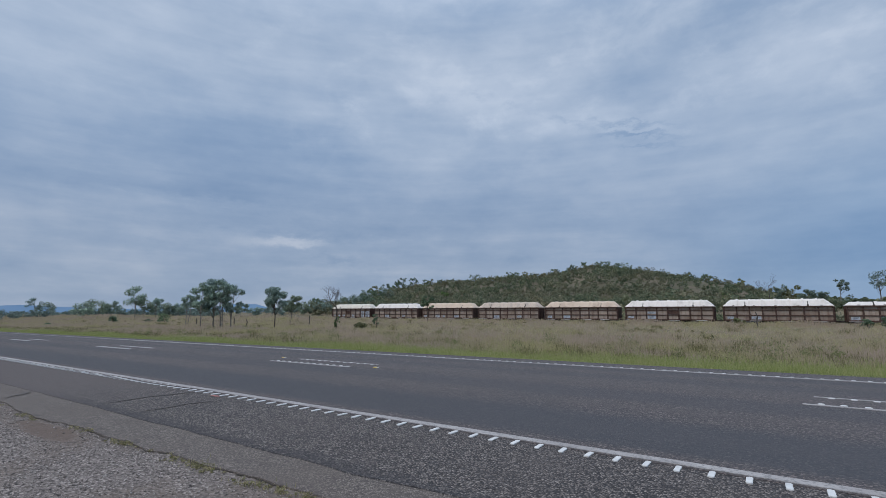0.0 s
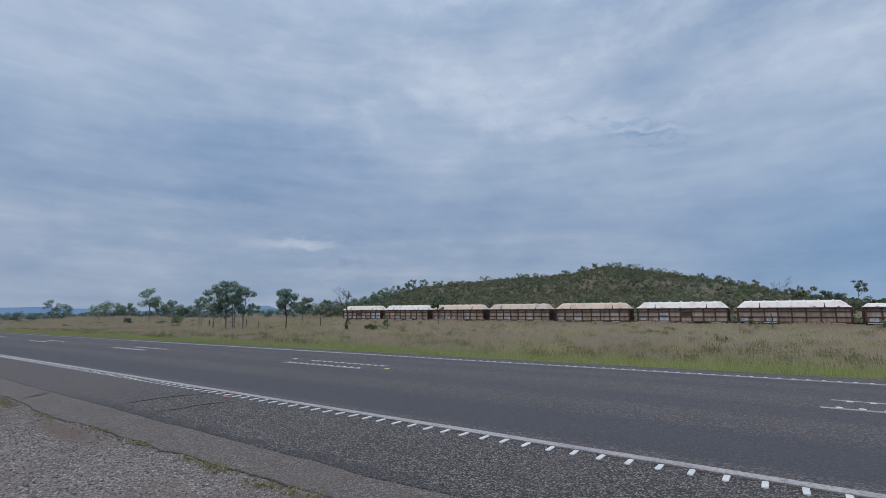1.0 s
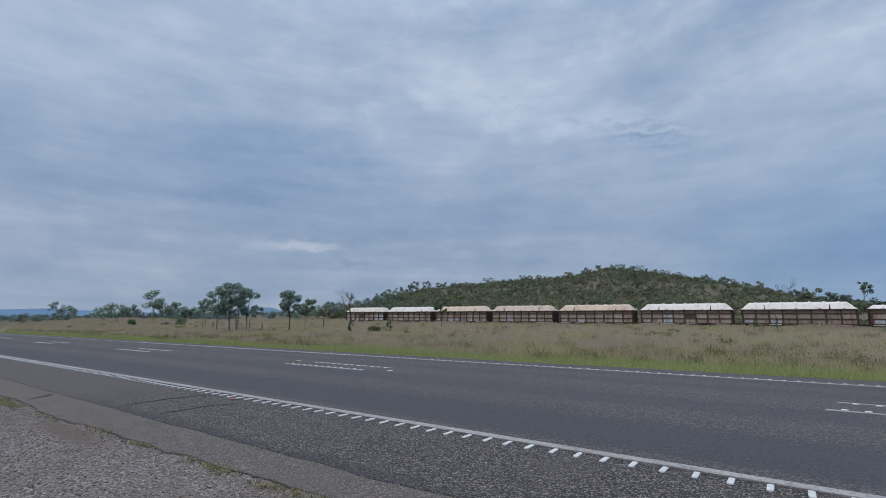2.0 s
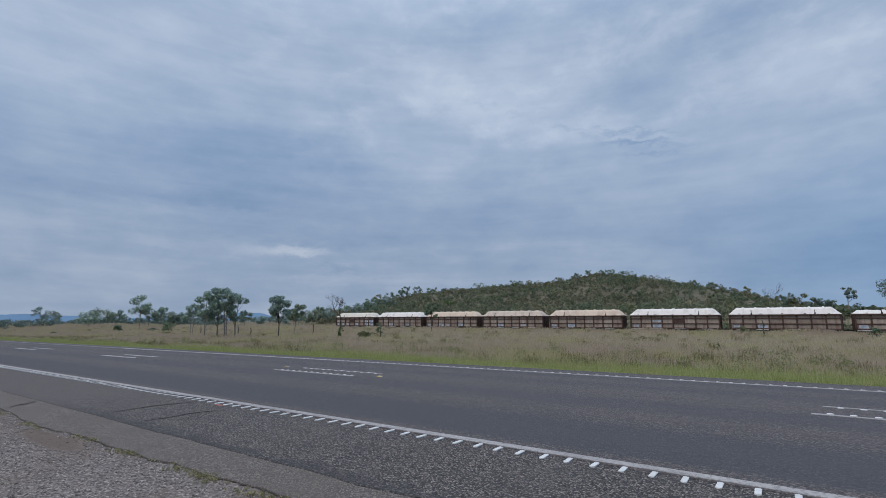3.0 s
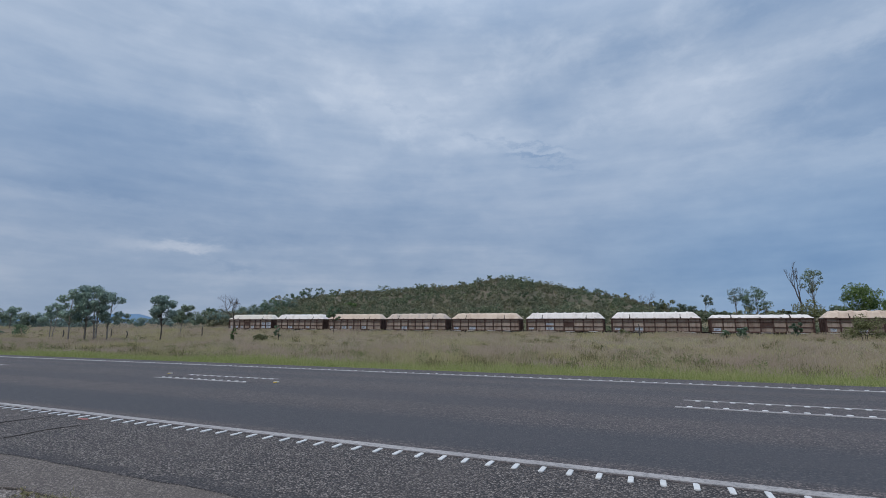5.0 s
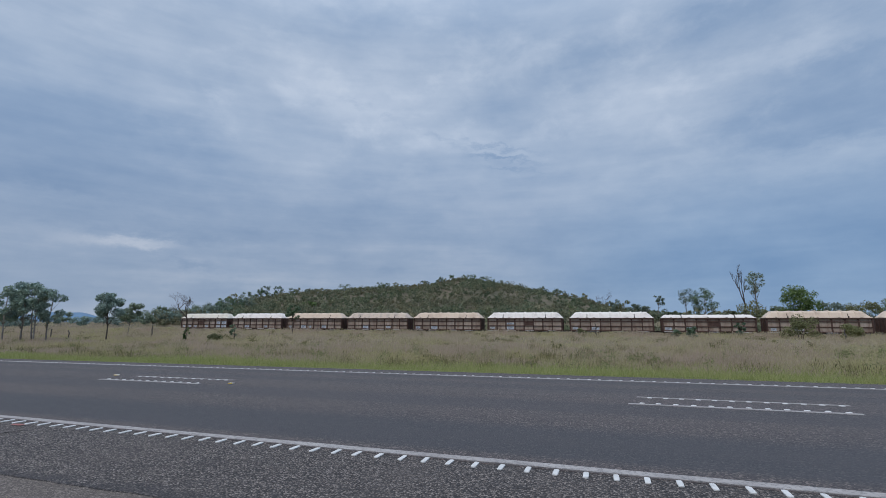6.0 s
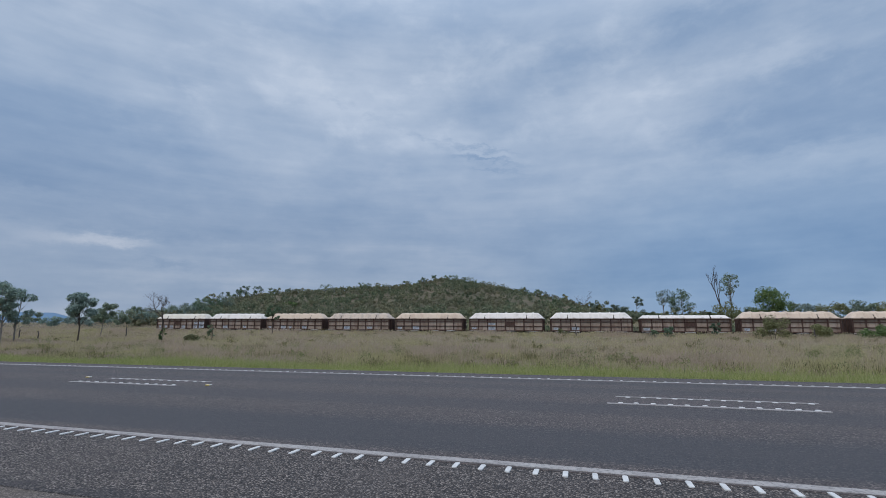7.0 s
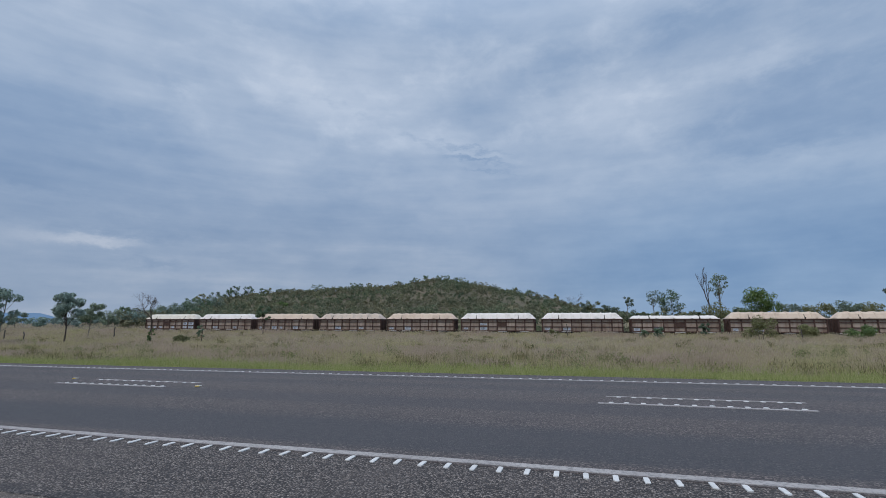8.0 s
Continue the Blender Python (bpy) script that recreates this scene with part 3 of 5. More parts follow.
def pad_mesh(wide, deep, high):
    """A raised, round-ended tactile bar that lies across the line."""
    bm = bmesh.new()
    n = 5
    ring = []
    for end in (1, -1):
        for k in range(n):
            t = math.pi * k / (n - 1)
            ring.append((end * math.cos(t) * wide / 2, end * (deep / 2 - wide * 0.3 + math.sin(t) * wide * 0.3)))
    low = [bm.verts.new((x, y, -0.006)) for x, y in ring]
    mid = [bm.verts.new((x, y, high * 0.6)) for x, y in ring]
    top = [bm.verts.new((x * 0.82, y * 0.9, high)) for x, y in ring]
    for a, b in ((low, mid), (mid, top)):
        for i in range(len(ring)):
            j = (i + 1) % len(ring)
            bm.faces.new((a[i], a[j], b[j], b[i]))
    bm.faces.new(top)
    me = bpy.data.meshes.new("tactile_bar")
    bm.to_mesh(me)
    bm.free()
    me.materials.append(PAD)
    return me


PITCH = 0.2465
PAD_EDGE = pad_mesh(0.047, 0.166, 0.007)
PAD_FAR = pad_mesh(0.075, 0.08, 0.009)
PAD_MID = pad_mesh(0.075, 0.075, 0.009)
rng = random.Random(7)


def bars(parent, me, xs, y, skew=0.0):
    for x in xs:
        ob = new("tactile_bar", me)
        ob.parent = parent
        yy = y + rng.uniform(-0.006, 0.006)
        ob.matrix_basis = pose(x + rng.uniform(-0.006, 0.006), yy, float(road_z(np.float64(yy))) + (0.012 if yy > 4.56 else 0.007), 0, 0, skew + rng.uniform(-2, 2))


near_line = put("edge_line", line_mesh("edge_line", -300, 60, 4.637, 0.112), PAINT)
tagged(near_line, "worn white painted edge line with raised tactile bars", "road marking", kind="structure")
bars(near_line, PAD_EDGE, [-6.39 + PITCH * k for k in range(-120, 60)], 4.488)
far_line = put("edge_line", line_mesh("edge_line", -300, 60, 12.42, 0.15), PAINT)
tagged(far_line, "white painted edge line beside the grass verge", "road marking", kind="structure")
bars(far_line, PAD_FAR, [-32 + PITCH * k for k in range(0, 175)], 12.52)
for k in range(-5, 1):
    for y, off, side in ((8.20, 0.0, 0.08), (9.02, 0.17, -0.08)):
        x0 = 0.28 + 11.62 * k + off
        d = put("centre_dash", line_mesh("centre_dash", x0, x0 + 3.0, y, 0.08), PAINT)
        tagged(d, "white centre line dash with raised tactile bars", "road marking", "centre line dashes", "structure")
        bars(d, PAD_MID, [x0 + 0.2 + PITCH * 0.985 * j for j in range(12)], y + side)


def reflector(x, y, mat, label):
    bm = bmesh.new()
    block(bm, (0, 0, 0.008), (0.10, 0.10, 0.018), 0.012)
    base = new("road_stud")
    base.matrix_basis = pose(x, y, float(road_z(np.float64(y))) + 0.012)
    part("stud_body", bm, mat, base)
    for s in (-1, 1):
        face = bmesh.new()
        block(face, (s * 0.045, 0, 0.012), (0.02, 0.08, 0.012), 0.003, pose(0, 0, 0, 0, s * 40))
        part("lens", face, PAD if mat is YELLOW else YELLOW, base)
    tagged(base, label, "road stud", "raised road studs")


reflector(-7.66, 8.40, YELLOW, "yellow raised reflective stud between the centre lines")
reflector(-11.85, 9.0, YELLOW, "worn yellow reflective stud by the centre line dash")


def blot(name, x, y, rx, ry, lift, mat, label, category, seed):
    rnd = random.Random(seed)
    ring = []
    for k in range(26):
        t = 2 * math.pi * k / 26
        s = 1 + 0.16 * math.sin(2 * t + seed) + 0.12 * math.sin(5 * t) + rnd.uniform(-0.12, 0.12)
        ring.append((x + math.cos(t) * rx * s, y + math.sin(t) * ry * s))
    verts = [(a, b, float(road_z(np.float64(b))) + lift) for a, b in ring]
    verts += [(x, y, float(road_z(np.float64(y))) + lift + 0.002)]
    ob = put(name, mesh_of(name, verts, [(k, (k + 1) % 26, 26) for k in range(26)]), mat)
    return tagged(ob, label, category, kind="structure")


blot("paint_mark", -7.42, 4.355, 0.10, 0.045, 0.012, REDPAINT, "small faded red spray-paint survey mark", "paint mark", 2)


def tar_streak(a, b, width, seed):
    rnd = random.Random(seed)
    verts, faces = [], []
    n = 24
    for i in range(n + 1):
        t = i / n
        x, y = a[0] + (b[0] - a[0]) * t + 0.05 * math.sin(t * 7 + seed), a[1] + (b[1] - a[1]) * t
        w = width * (0.55 + 0.45 * rnd.random()) * math.sin(math.pi * min(max(t, 0.04), 0.96)) ** 0.5
        for s in (-1, 1):
            verts.append((x + s * w / 2, y, float(road_z(np.float64(y))) + 0.0125))
    for i in range(n):
        faces.append((2 * i, 2 * i + 2, 2 * i + 3, 2 * i + 1))
    ob = put("tar_streak", mesh_of("tar_streak", verts, faces), TAR)
    tagged(ob, "dark bitumen streak on the sealed shoulder", "stain", kind="structure")


tar_streak((-8.18, 4.40), (-8.36, 3.20), 0.11, 1)
tar_streak((-7.04, 4.20), (-7.24, 3.15), 0.10, 2)
tar_streak((-10.28, 2.46), (-10.75, 2.93), 0.09, 3)


# ---------------------------------------------------------------- railway
SLOPE = math.degrees(math.atan(-0.0075))


def make_track():
    xs = np.arange(-320, 150, 6.0)
    verts, faces = [], []
    for x in xs:
        z = float(rail_z(x))
        g = float(ground_z(x, RAIL_Y)) - 0.4
        for dy, zz in ((-3.0, g), (-1.6, z - 0.22), (1.6, z - 0.22), (3.0, g)):
            verts.append((x, RAIL_Y + dy, zz))
    for i in range(len(xs) - 1):
        for k in range(3):
            faces.append((i * 4 + k, i * 4 + 4 + k, i * 4 + 5 + k, i * 4 + 1 + k))
    bed = put("railway_bed", mesh_of("railway_bed", verts, faces), BALLAST)
    tagged(bed, "low bank of grey railway ballast in the grass", "railway track", kind="structure")
    for s in (-1, 1):
        v, f = [], []
        prof = ((-0.07, -0.16), (0.07, -0.16), (0.02, -0.13), (0.02, -0.05), (0.035, -0.04), (0.035, 0.0), (-0.035, 0.0), (-0.035, -0.04), (-0.02, -0.05), (-0.02, -0.13))
        for x in xs[2:-2]:
            for a, b in prof:
                v.append((x, RAIL_Y + s * 0.555 + a, float(rail_z(x)) + b))
        m = len(prof)
        for i in range(len(xs) - 5):
            for k in range(m):
                f.append((i * m + k, i * m + (k + 1) % m, (i + 1) * m + (k + 1) % m, (i + 1) * m + k))
        put("rail", mesh_of("rail", v, f), STEEL, bed)
    bm = bmesh.new()
    block(bm, (0, 0, 0), (0.24, 2.0, 0.14), 0.015)
    me = bpy.data.meshes.new("sleeper")
    bm.to_mesh(me)
    bm.free()
    me.materials.append(GREYTIMBER)
    for k in range(260):
        x = -125 + 0.7 * k
        ob = new("sleeper", me)
        ob.parent = bed
        ob.matrix_basis = pose(x, RAIL_Y, float(rail_z(x)) - 0.22, 0, -SLOPE, 0)


make_track()
LONG, HALF = 12.75, 1.32
LOW, HIGH = 0.92, 2.90
BAYS = 8
RAIL_UP = (1.63, 2.40)


def shared(name, fill, mat):
    bm = bmesh.new()
    fill(bm)
    me = bpy.data.meshes.new(name)
    bm.to_mesh(me)
    bm.free()
    me.materials.append(mat)
    return me


POST_ME = shared("post", lambda b: (block(b, (0, -0.07, (LOW + HIGH) / 2), (0.18, 0.14, HIGH - LOW - 0.04), 0.02), block(b, (0, -0.02, LOW + 0.12), (0.26, 0.05, 0.24), 0.01), block(b, (0, -0.02, HIGH - 0.14), (0.26, 0.05, 0.2), 0.01)), RUST)
RAIL_ME = shared("side_rail", lambda b: block(b, (0, -0.05, 0), (LONG - 0.1, 0.10, 0.13), 0.02), RUST)
CHORD_ME = shared("top_chord", lambda b: (block(b, (0, -0.05, 0), (LONG, 0.34, 0.15), 0.03), block(b, (0, -0.19, -0.07), (LONG, 0.05, 0.05), 0.01)), RUST)
SILL_ME = shared("sill", lambda b: (block(b, (0, -0.03, 0), (LONG, 0.16, 0.20), 0.03)), RUST)
STEP_ME = shared("step_board", lambda b: block(b, (0, -0.14, -0.10), (1.5, 0.05, 0.09), 0.015), PALE)


def wheel_fill(b):
    prof = ((0.06, -0.09), (0.06, -0.36), (0.03, -0.40), (-0.045, -0.42), (-0.09, -0.47), (-0.09, -0.10))
    seg = 20
    rings = [[b.verts.new((math.cos(2 * math.pi * k / seg) * -r, y, math.sin(2 * math.pi * k / seg) * -r)) for k in range(seg)] for y, r in prof]
    for a, c in zip(rings, rings[1:]):
        for k in range(seg):
            b.faces.new((a[k], a[(k + 1) % seg], c[(k + 1) % seg], c[k]))
    b.faces.new(rings[0])
    b.faces.new(rings[-1][::-1])


WHEEL_ME = shared("wheel", wheel_fill, STEEL)


def frame_fill(b):
    block(b, (0, 0, 0.50), (2.3, 0.12, 0.16), 0.03)
    for s in (-1, 1):
        block(b, (s * 0.88, 0, 0.44), (0.42, 0.18, 0.26), 0.05)
        block(b, (s * 0.5, 0, 0.34), (0.62, 0.10, 0.12), 0.03, pose(0, 0, 0, 0, s * 18))
    block(b, (0, 0, 0.38), (0.5, 0.16, 0.36), 0.04)
    for k in (-0.13, 0.13):
        bmesh.ops.create_cone(b, cap_ends=True, segments=10, radius1=0.07, radius2=0.07, depth=0.22, matrix=pose(k, -0.1, 0.36))


FRAME_ME = shared("bogie_side", frame_fill, BLACKSTEEL)
AXLE_ME = shared("axle", lambda b: bmesh.ops.create_cone(b, cap_ends=True, segments=10, radius1=0.075, radius2=0.075, depth=1.15, matrix=pose(0, 0, 0, 90)), BLACKSTEEL)


def child(name, me, parent, m, label=""):
    ob = new(name, me)
    ob.parent = parent
    ob.matrix_basis = m
    if label:
        ob["label"] = label
    return ob


def lid_fill(low):
    """A fibreglass cover: hipped ends, a cambered top and moulded cross ribs."""
    def f(b):
        tall = 0.50 if low else 0.98
        n, L = 34, LONG / 2 + 0.05
        taper = 0.55 if low else 0.95
        cuts = 9
        rows = []
        ribs = [(-0.5 + (k + 0.5) / 7) * (LONG - 2 * taper) for k in range(7)]
        xs = [-L, -L + taper * 0.5, -L + taper]
        for r in ribs:
            xs += [r - 0.13, r - 0.09, r + 0.09, r + 0.13]
        xs += [L - taper, L - taper * 0.5, L]
        for x in sorted(xs):
            e = min(1.0, (L - abs(x)) / taper)
            h = tall * (0.06 + 0.94 * (e ** 0.85))
            rib = (0.04 if low else 0.09) if any(abs(x - r) < 0.12 for r in ribs) else 0.0
            prof = [(-HALF - 0.06, 0.0), (-HALF - 0.02, 0.07), (-0.98, h * 0.72), (-0.74, h * 0.93), (-0.4, h), (0.4, h), (0.74, h * 0.93), (0.98, h * 0.72), (HALF + 0.02, 0.07), (HALF + 0.06, 0.0)]
            rows.append([b.verts.new((x, y * (1 + rib * 0.25), HIGH + 0.06 + z + (rib if z > 0.1 else 0))) for y, z in prof])
        for a, c in zip(rows, rows[1:]):
            for k in range(len(a) - 1):
                b.faces.new((a[k], c[k], c[k + 1], a[k + 1]))
        b.faces.new(rows[0])
        b.faces.new(rows[-1][::-1])
    return f


LIDS = {}


def lid_mesh(low, mat):
    key = (low, mat.name)
    if key not in LIDS:
        LIDS[key] = shared("lid", lid_fill(low), mat)
    return LIDS[key]


def clamp_fill(low):
    h = 0.42 if low else 0.62
    return lambda b: (block(b, (0, -HALF - 0.10, HIGH + 0.10), (0.16, 0.10, 0.34), 0.02), block(b, (0, -HALF + 0.14 if not low else -HALF + 0.02, HIGH + h * 0.62), (0.09, 0.08, h), 0.015, pose(0, 0, 0, -26)))


CLAMP_ME = {low: shared("lid_clamp", clamp_fill(low), BLACKSTEEL) for low in (False, True)}
RIB_ME = shared("lid_seam", lambda b: (block(b, (0, 0, HIGH + 0.36), (0.07, 2 * 1.1, 0.44), 0.02)), BLACKSTEEL)


def wagon(x, lid_mat, label, low=False, plates=(), doors=(), shade=0):
    """One covered bulk wagon whose left end stands at x."""
    cx = x + LONG / 2
    w = new("covered_hopper_wagon")
    w.matrix_basis = pose(cx, RAIL_Y, float(rail_z(cx)), 0, -SLOPE, 0)
    rnd = random.Random(shade + 11)
    # body: two side skins in bays, two sloping ends
    bay = (LONG - 0.1) / BAYS
    bm = bmesh.new()
    block(bm, (0, 0, (LOW + HIGH) / 2 - 0.02), (LONG - 0.12, HALF * 2 - 0.14, HIGH - LOW - 0.06), 0.03)
    part("hopper_body", bm, SIDE, w, "dusty grey-brown steel hopper body")
    for s in (-1, 1):
        flip = pose(0, s * (HALF - 0.02), 0, 0, 0, 0 if s < 0 else 180)
        for k in range(BAYS):
            for lo, hi in ((LOW + 0.05, RAIL_UP[0] - 0.02), (RAIL_UP[0] + 0.02, RAIL_UP[1] - 0.02), (RAIL_UP[1] + 0.02, HIGH - 0.05)):
                if s > 0:
                    continue
                bx = (-0.5 + (k + 0.5) / BAYS) * (LONG - 0.1)
                bm = bmesh.new()
                block(bm, (bx, -HALF + 0.045 + rnd.uniform(-0.008, 0.012), (lo + hi) / 2), (bay - 0.05, 0.03, hi - lo), 0.012)
                part("side_panel", bm, SIDE, w)
        for k in range(BAYS + 1):
            child("post", POST_ME, w, flip @ pose((-0.5 + k / BAYS) * (LONG - 0.16), 0, 0))
        for z in RAIL_UP:
            child("side_rail", RAIL_ME, w, flip @ pose(0, 0, z))
        child("top_chord", CHORD_ME, w, flip @ pose(0, 0, HIGH - 0.03))
        sill = child("sill", SILL_ME, w, flip @ pose(0, 0, LOW))
        for sx in (-5.2, -2.2, 1.2, 4.4):
            child("step_board", STEP_ME, sill, pose(sx + rnd.uniform(-0.5, 0.5), 0, 0), "pale worn step board")
    for s in (-1, 1):
        bm = bmesh.new()
        block(bm, (s * (LONG / 2 - 0.04), 0, (LOW + HIGH) / 2), (0.10, HALF * 2, HIGH - LOW), 0.02)
        for y in (-0.8, 0, 0.8):
            block(bm, (s * (LONG / 2 + 0.04), y, (LOW + HIGH) / 2), (0.09, 0.12, HIGH - LOW - 0.1), 0.02)
        part("end_wall", bm, RUST, w, "dark rust-brown end wall")
        bm = bmesh.new()
        for r in range(6):
            block(bm, (s * (LONG / 2 + 0.10), -HALF + 0.35, LOW + 0.1 + r * 0.32), (0.03, 0.4, 0.03), 0.006)
        for y in (-HALF + 0.16, -HALF + 0.54):
            block(bm, (s * (LONG / 2 + 0.10), y, LOW + 0.9), (0.035, 0.035, 2.0), 0.008)
        part("ladder", bm, RUST, w)
        bm = bmesh.new()
        block(bm, (s * (LONG / 2 + 0.32), 0, 0.82), (0.62, 0.18, 0.20), 0.03)
        block(bm, (s * (LONG / 2 + 0.60), 0.04, 0.82), (0.20, 0.30, 0.30), 0.05)
        part("coupler", bm, BLACKSTEEL, w)
        bm = bmesh.new()
        block(bm, (0, 0, 0.52), (0.34, 1.7, 0.22), 0.04)
        bogie = part("bogie", bm, BLACKSTEEL, w)
        bogie.matrix_basis = pose(s * (LONG / 2 - 2.0), 0, 0)
        for y in (-0.86, 0.86):
            child("side_frame", FRAME_ME, bogie, pose(0, y, 0, 0, 0, 0 if y < 0 else 180))
        for ax in (-0.88, 0.88):
            child("axle", AXLE_ME, bogie, pose(ax, 0, 0.44))
            for y in (-0.555, 0.555):
                child("wheel", WHEEL_ME, bogie, pose(ax, y, 0.44, 0, 0, 0 if y < 0 else 180))
    bm = bmesh.new()
    block(bm, (0, 0, LOW - 0.14), (LONG - 0.3, 0.5, 0.30), 0.04)
    for hx in (-2.2, 0, 2.2):
        bmesh.ops.create_cone(bm, cap_ends=True, segments=4, radius1=0.45, radius2=1.25, depth=0.52, matrix=pose(hx, 0, LOW - 0.30, 0, 0, 45))
    part("underframe", bm, BLACKSTEEL, w)
    lid = child("lid", lid_mesh(low, lid_mat), w, pose(0, 0, 0), label.split(" on ")[0])
    for cxk in (-0.285, 0.285):
        child("lid_clamp", CLAMP_ME[low], lid, pose(cxk * LONG, 0, 0))
        if low:
            child("lid_seam", RIB_ME, lid, pose(cxk * LONG, 0, 0))
    for k in range(5):
        bm = bmesh.new()
        kx = (-0.40 + 0.2 * k) * LONG
        block(bm, (kx, -HALF - 0.045, HIGH + 0.14), (0.28, 0.05, 0.06), 0.01)
        part("catch", bm, RUST, lid)
    if not low:
        bm = bmesh.new()
        block(bm, (0.3, -1.155, HIGH + 0.44), (0.95, 0.012, 0.10), 0.0, pose(0, 0, 0, -27))
        part("faded_lettering_bar", bm, STEEL, lid)
    for bx, row, wide, high in plates:
        bm = bmesh.new()
        px = (-0.5 + (bx + 0.5) / BAYS) * (LONG - 0.1)
        pz = (LOW + RAIL_UP[0]) / 2 if row == 0 else (RAIL_UP[0] + RAIL_UP[1]) / 2
        block(bm, (px, -HALF + 0.005, pz), (wide, 0.02, high), 0.004)
        plate = part("placard", bm, PLACARD, w, "pale blue-white painted data panel")
        for r in range(3):
            bm = bmesh.new()
            block(bm, (px - 0.08 * r, -HALF - 0.008, pz + high * (0.28 - 0.28 * r)), (wide * (0.7 - 0.15 * r), 0.006, high * 0.08), 0.0)
            part("lettering_bar", bm, BLACKSTEEL, plate)
    for bx in doors:
        bm = bmesh.new()
        px = (-0.5 + (bx + 0.5) / BAYS) * (LONG - 0.1)
        block(bm, (px, -HALF + 0.005, 2.02), (bay - 0.2, 0.03, 0.56), 0.01)
        block(bm, (px, -HALF - 0.015, 2.02), (0.10, 0.02, 0.5), 0.01)
        part("hatch", bm, RUST, w, "rust-red hatch plate")
    tagged(w, label, "train wagon", "wagons of the goods train")
    return w


TAIL, STEP = -90.0, 14.0
TRAIN = [
    (LID_CREAM, "cream lid on rusty grey-brown wagon at the train's tail", False, ((7, 0, 1.35, 0.75), (7, 1, 1.35, 0.58), (6, 0, 0.9, 0.7), (6, 1, 0.9, 0.5), (0, 0, 0.5, 0.4), (1, 0, 0.6, 0.42), (2, 0, 0.7, 0.38), (4, 0, 0.8, 0.45)), (3,)),
    (LID_WHITE, "clean white lid on rusty grey-brown wagon", False, ((2, 0, 1.1, 0.45), (5, 0, 0.7, 0.4)), ()),
    (LID_TAN, "sandy tan lid on scribbled rusty wagon", False, ((0, 0, 0.6, 0.35), (2, 0, 1.0, 0.62), (3, 0, 0.5, 0.4), (5, 0, 1.0, 0.5)), ()),
    (LID_STAINED, "dark-stained tan lid on rusty wagon", False, ((2, 0, 1.15, 0.5), (5, 0, 0.9, 0.35)), ()),
    (LID_TAN, "sandy tan lid on weathered rusty wagon", False, ((0, 0, 0.8, 0.4), (2, 0, 1.15, 0.5)), ()),
    (LID_WHITE, "white lid on rusty wagon with pale data panel", False, ((2, 0, 1.2, 0.55), (2, 1, 1.2, 0.3), (0, 0, 0.8, 0.3)), (4,)),
    (LID_WHITE, "white lid on grey-brown rusty wagon", False, ((0, 0, 0.8, 0.35), (2, 0, 1.15, 0.42)), ()),
    (LID_WHITE, "low flat white lid on dark rusty wagon", True, ((0, 0, 0.9, 0.42), (2, 0, 1.15, 0.5)), (4,)),
    (LID_TAN, "orange-tan lid on rusty wagon with oval emblem", False, ((0, 0, 0.7, 0.4), (2, 0, 1.1, 0.5)), ()),
    (LID_TAN, "orange-tan lid on grey-brown wagon", False, ((2, 0, 1.1, 0.45),), ()),
    (LID_WHITE, "white lid on rusty brown wagon", False, ((1, 0, 1.15, 0.5),), (5,)),
]
for i, (mat, label, low, plates, doors) in enumerate(TRAIN):
    wagon(TAIL + STEP * i + 0.5, mat, label, low, plates, doors, i)


# ---------------------------------------------------------------- trees and bushes
def spot(az, far):
    a = radians(az)
    x, y = -far * math.sin(a), far * math.cos(a)
    return x, y, float(ground_z(x, y))


def leaves(rs, mids, radii, count, size, droop=0.4, flat=1.0):
    """count small leaf blades spread through the clumps."""
    mids, radii = np.array(mids, float), np.array(radii, float)
    pick = rs.choice(len(mids), count, p=radii ** 2 / np.sum(radii ** 2))
    d = rs.randn(count, 3)
    d /= np.linalg.norm(d, axis=1)[:, None]
    rr = radii[pick] * (0.35 + 0.65 * rs.rand(count) ** 0.5)
    c = mids[pick] + d * rr[:, None] * np.array([1, 1, 0.75 * flat])
    out = d + 0.55 * rs.randn(count, 3)
    out[:, 2] += 0.25
    a = rs.randn(count, 3)
    a[:, 2] -= droop * 2
    a -= out * (np.sum(a * out, 1) / np.sum(out * out, 1))[:, None]
    a /= np.linalg.norm(a, axis=1)[:, None] + 1e-9
    b = np.cross(a, out)
    b /= np.linalg.norm(b, axis=1)[:, None] + 1e-9
    s = size * (0.6 + 0.8 * rs.rand(count))[:, None]
    v = np.stack([c - a * s, c + b * s * 0.45, c + a * s, c - b * s * 0.45], 1).reshape(-1, 3)
    q = np.arange(count)[:, None] * 4
    return v, np.concatenate([q + np.array([[0, 1, 2]]), q + np.array([[0, 2, 3]])])


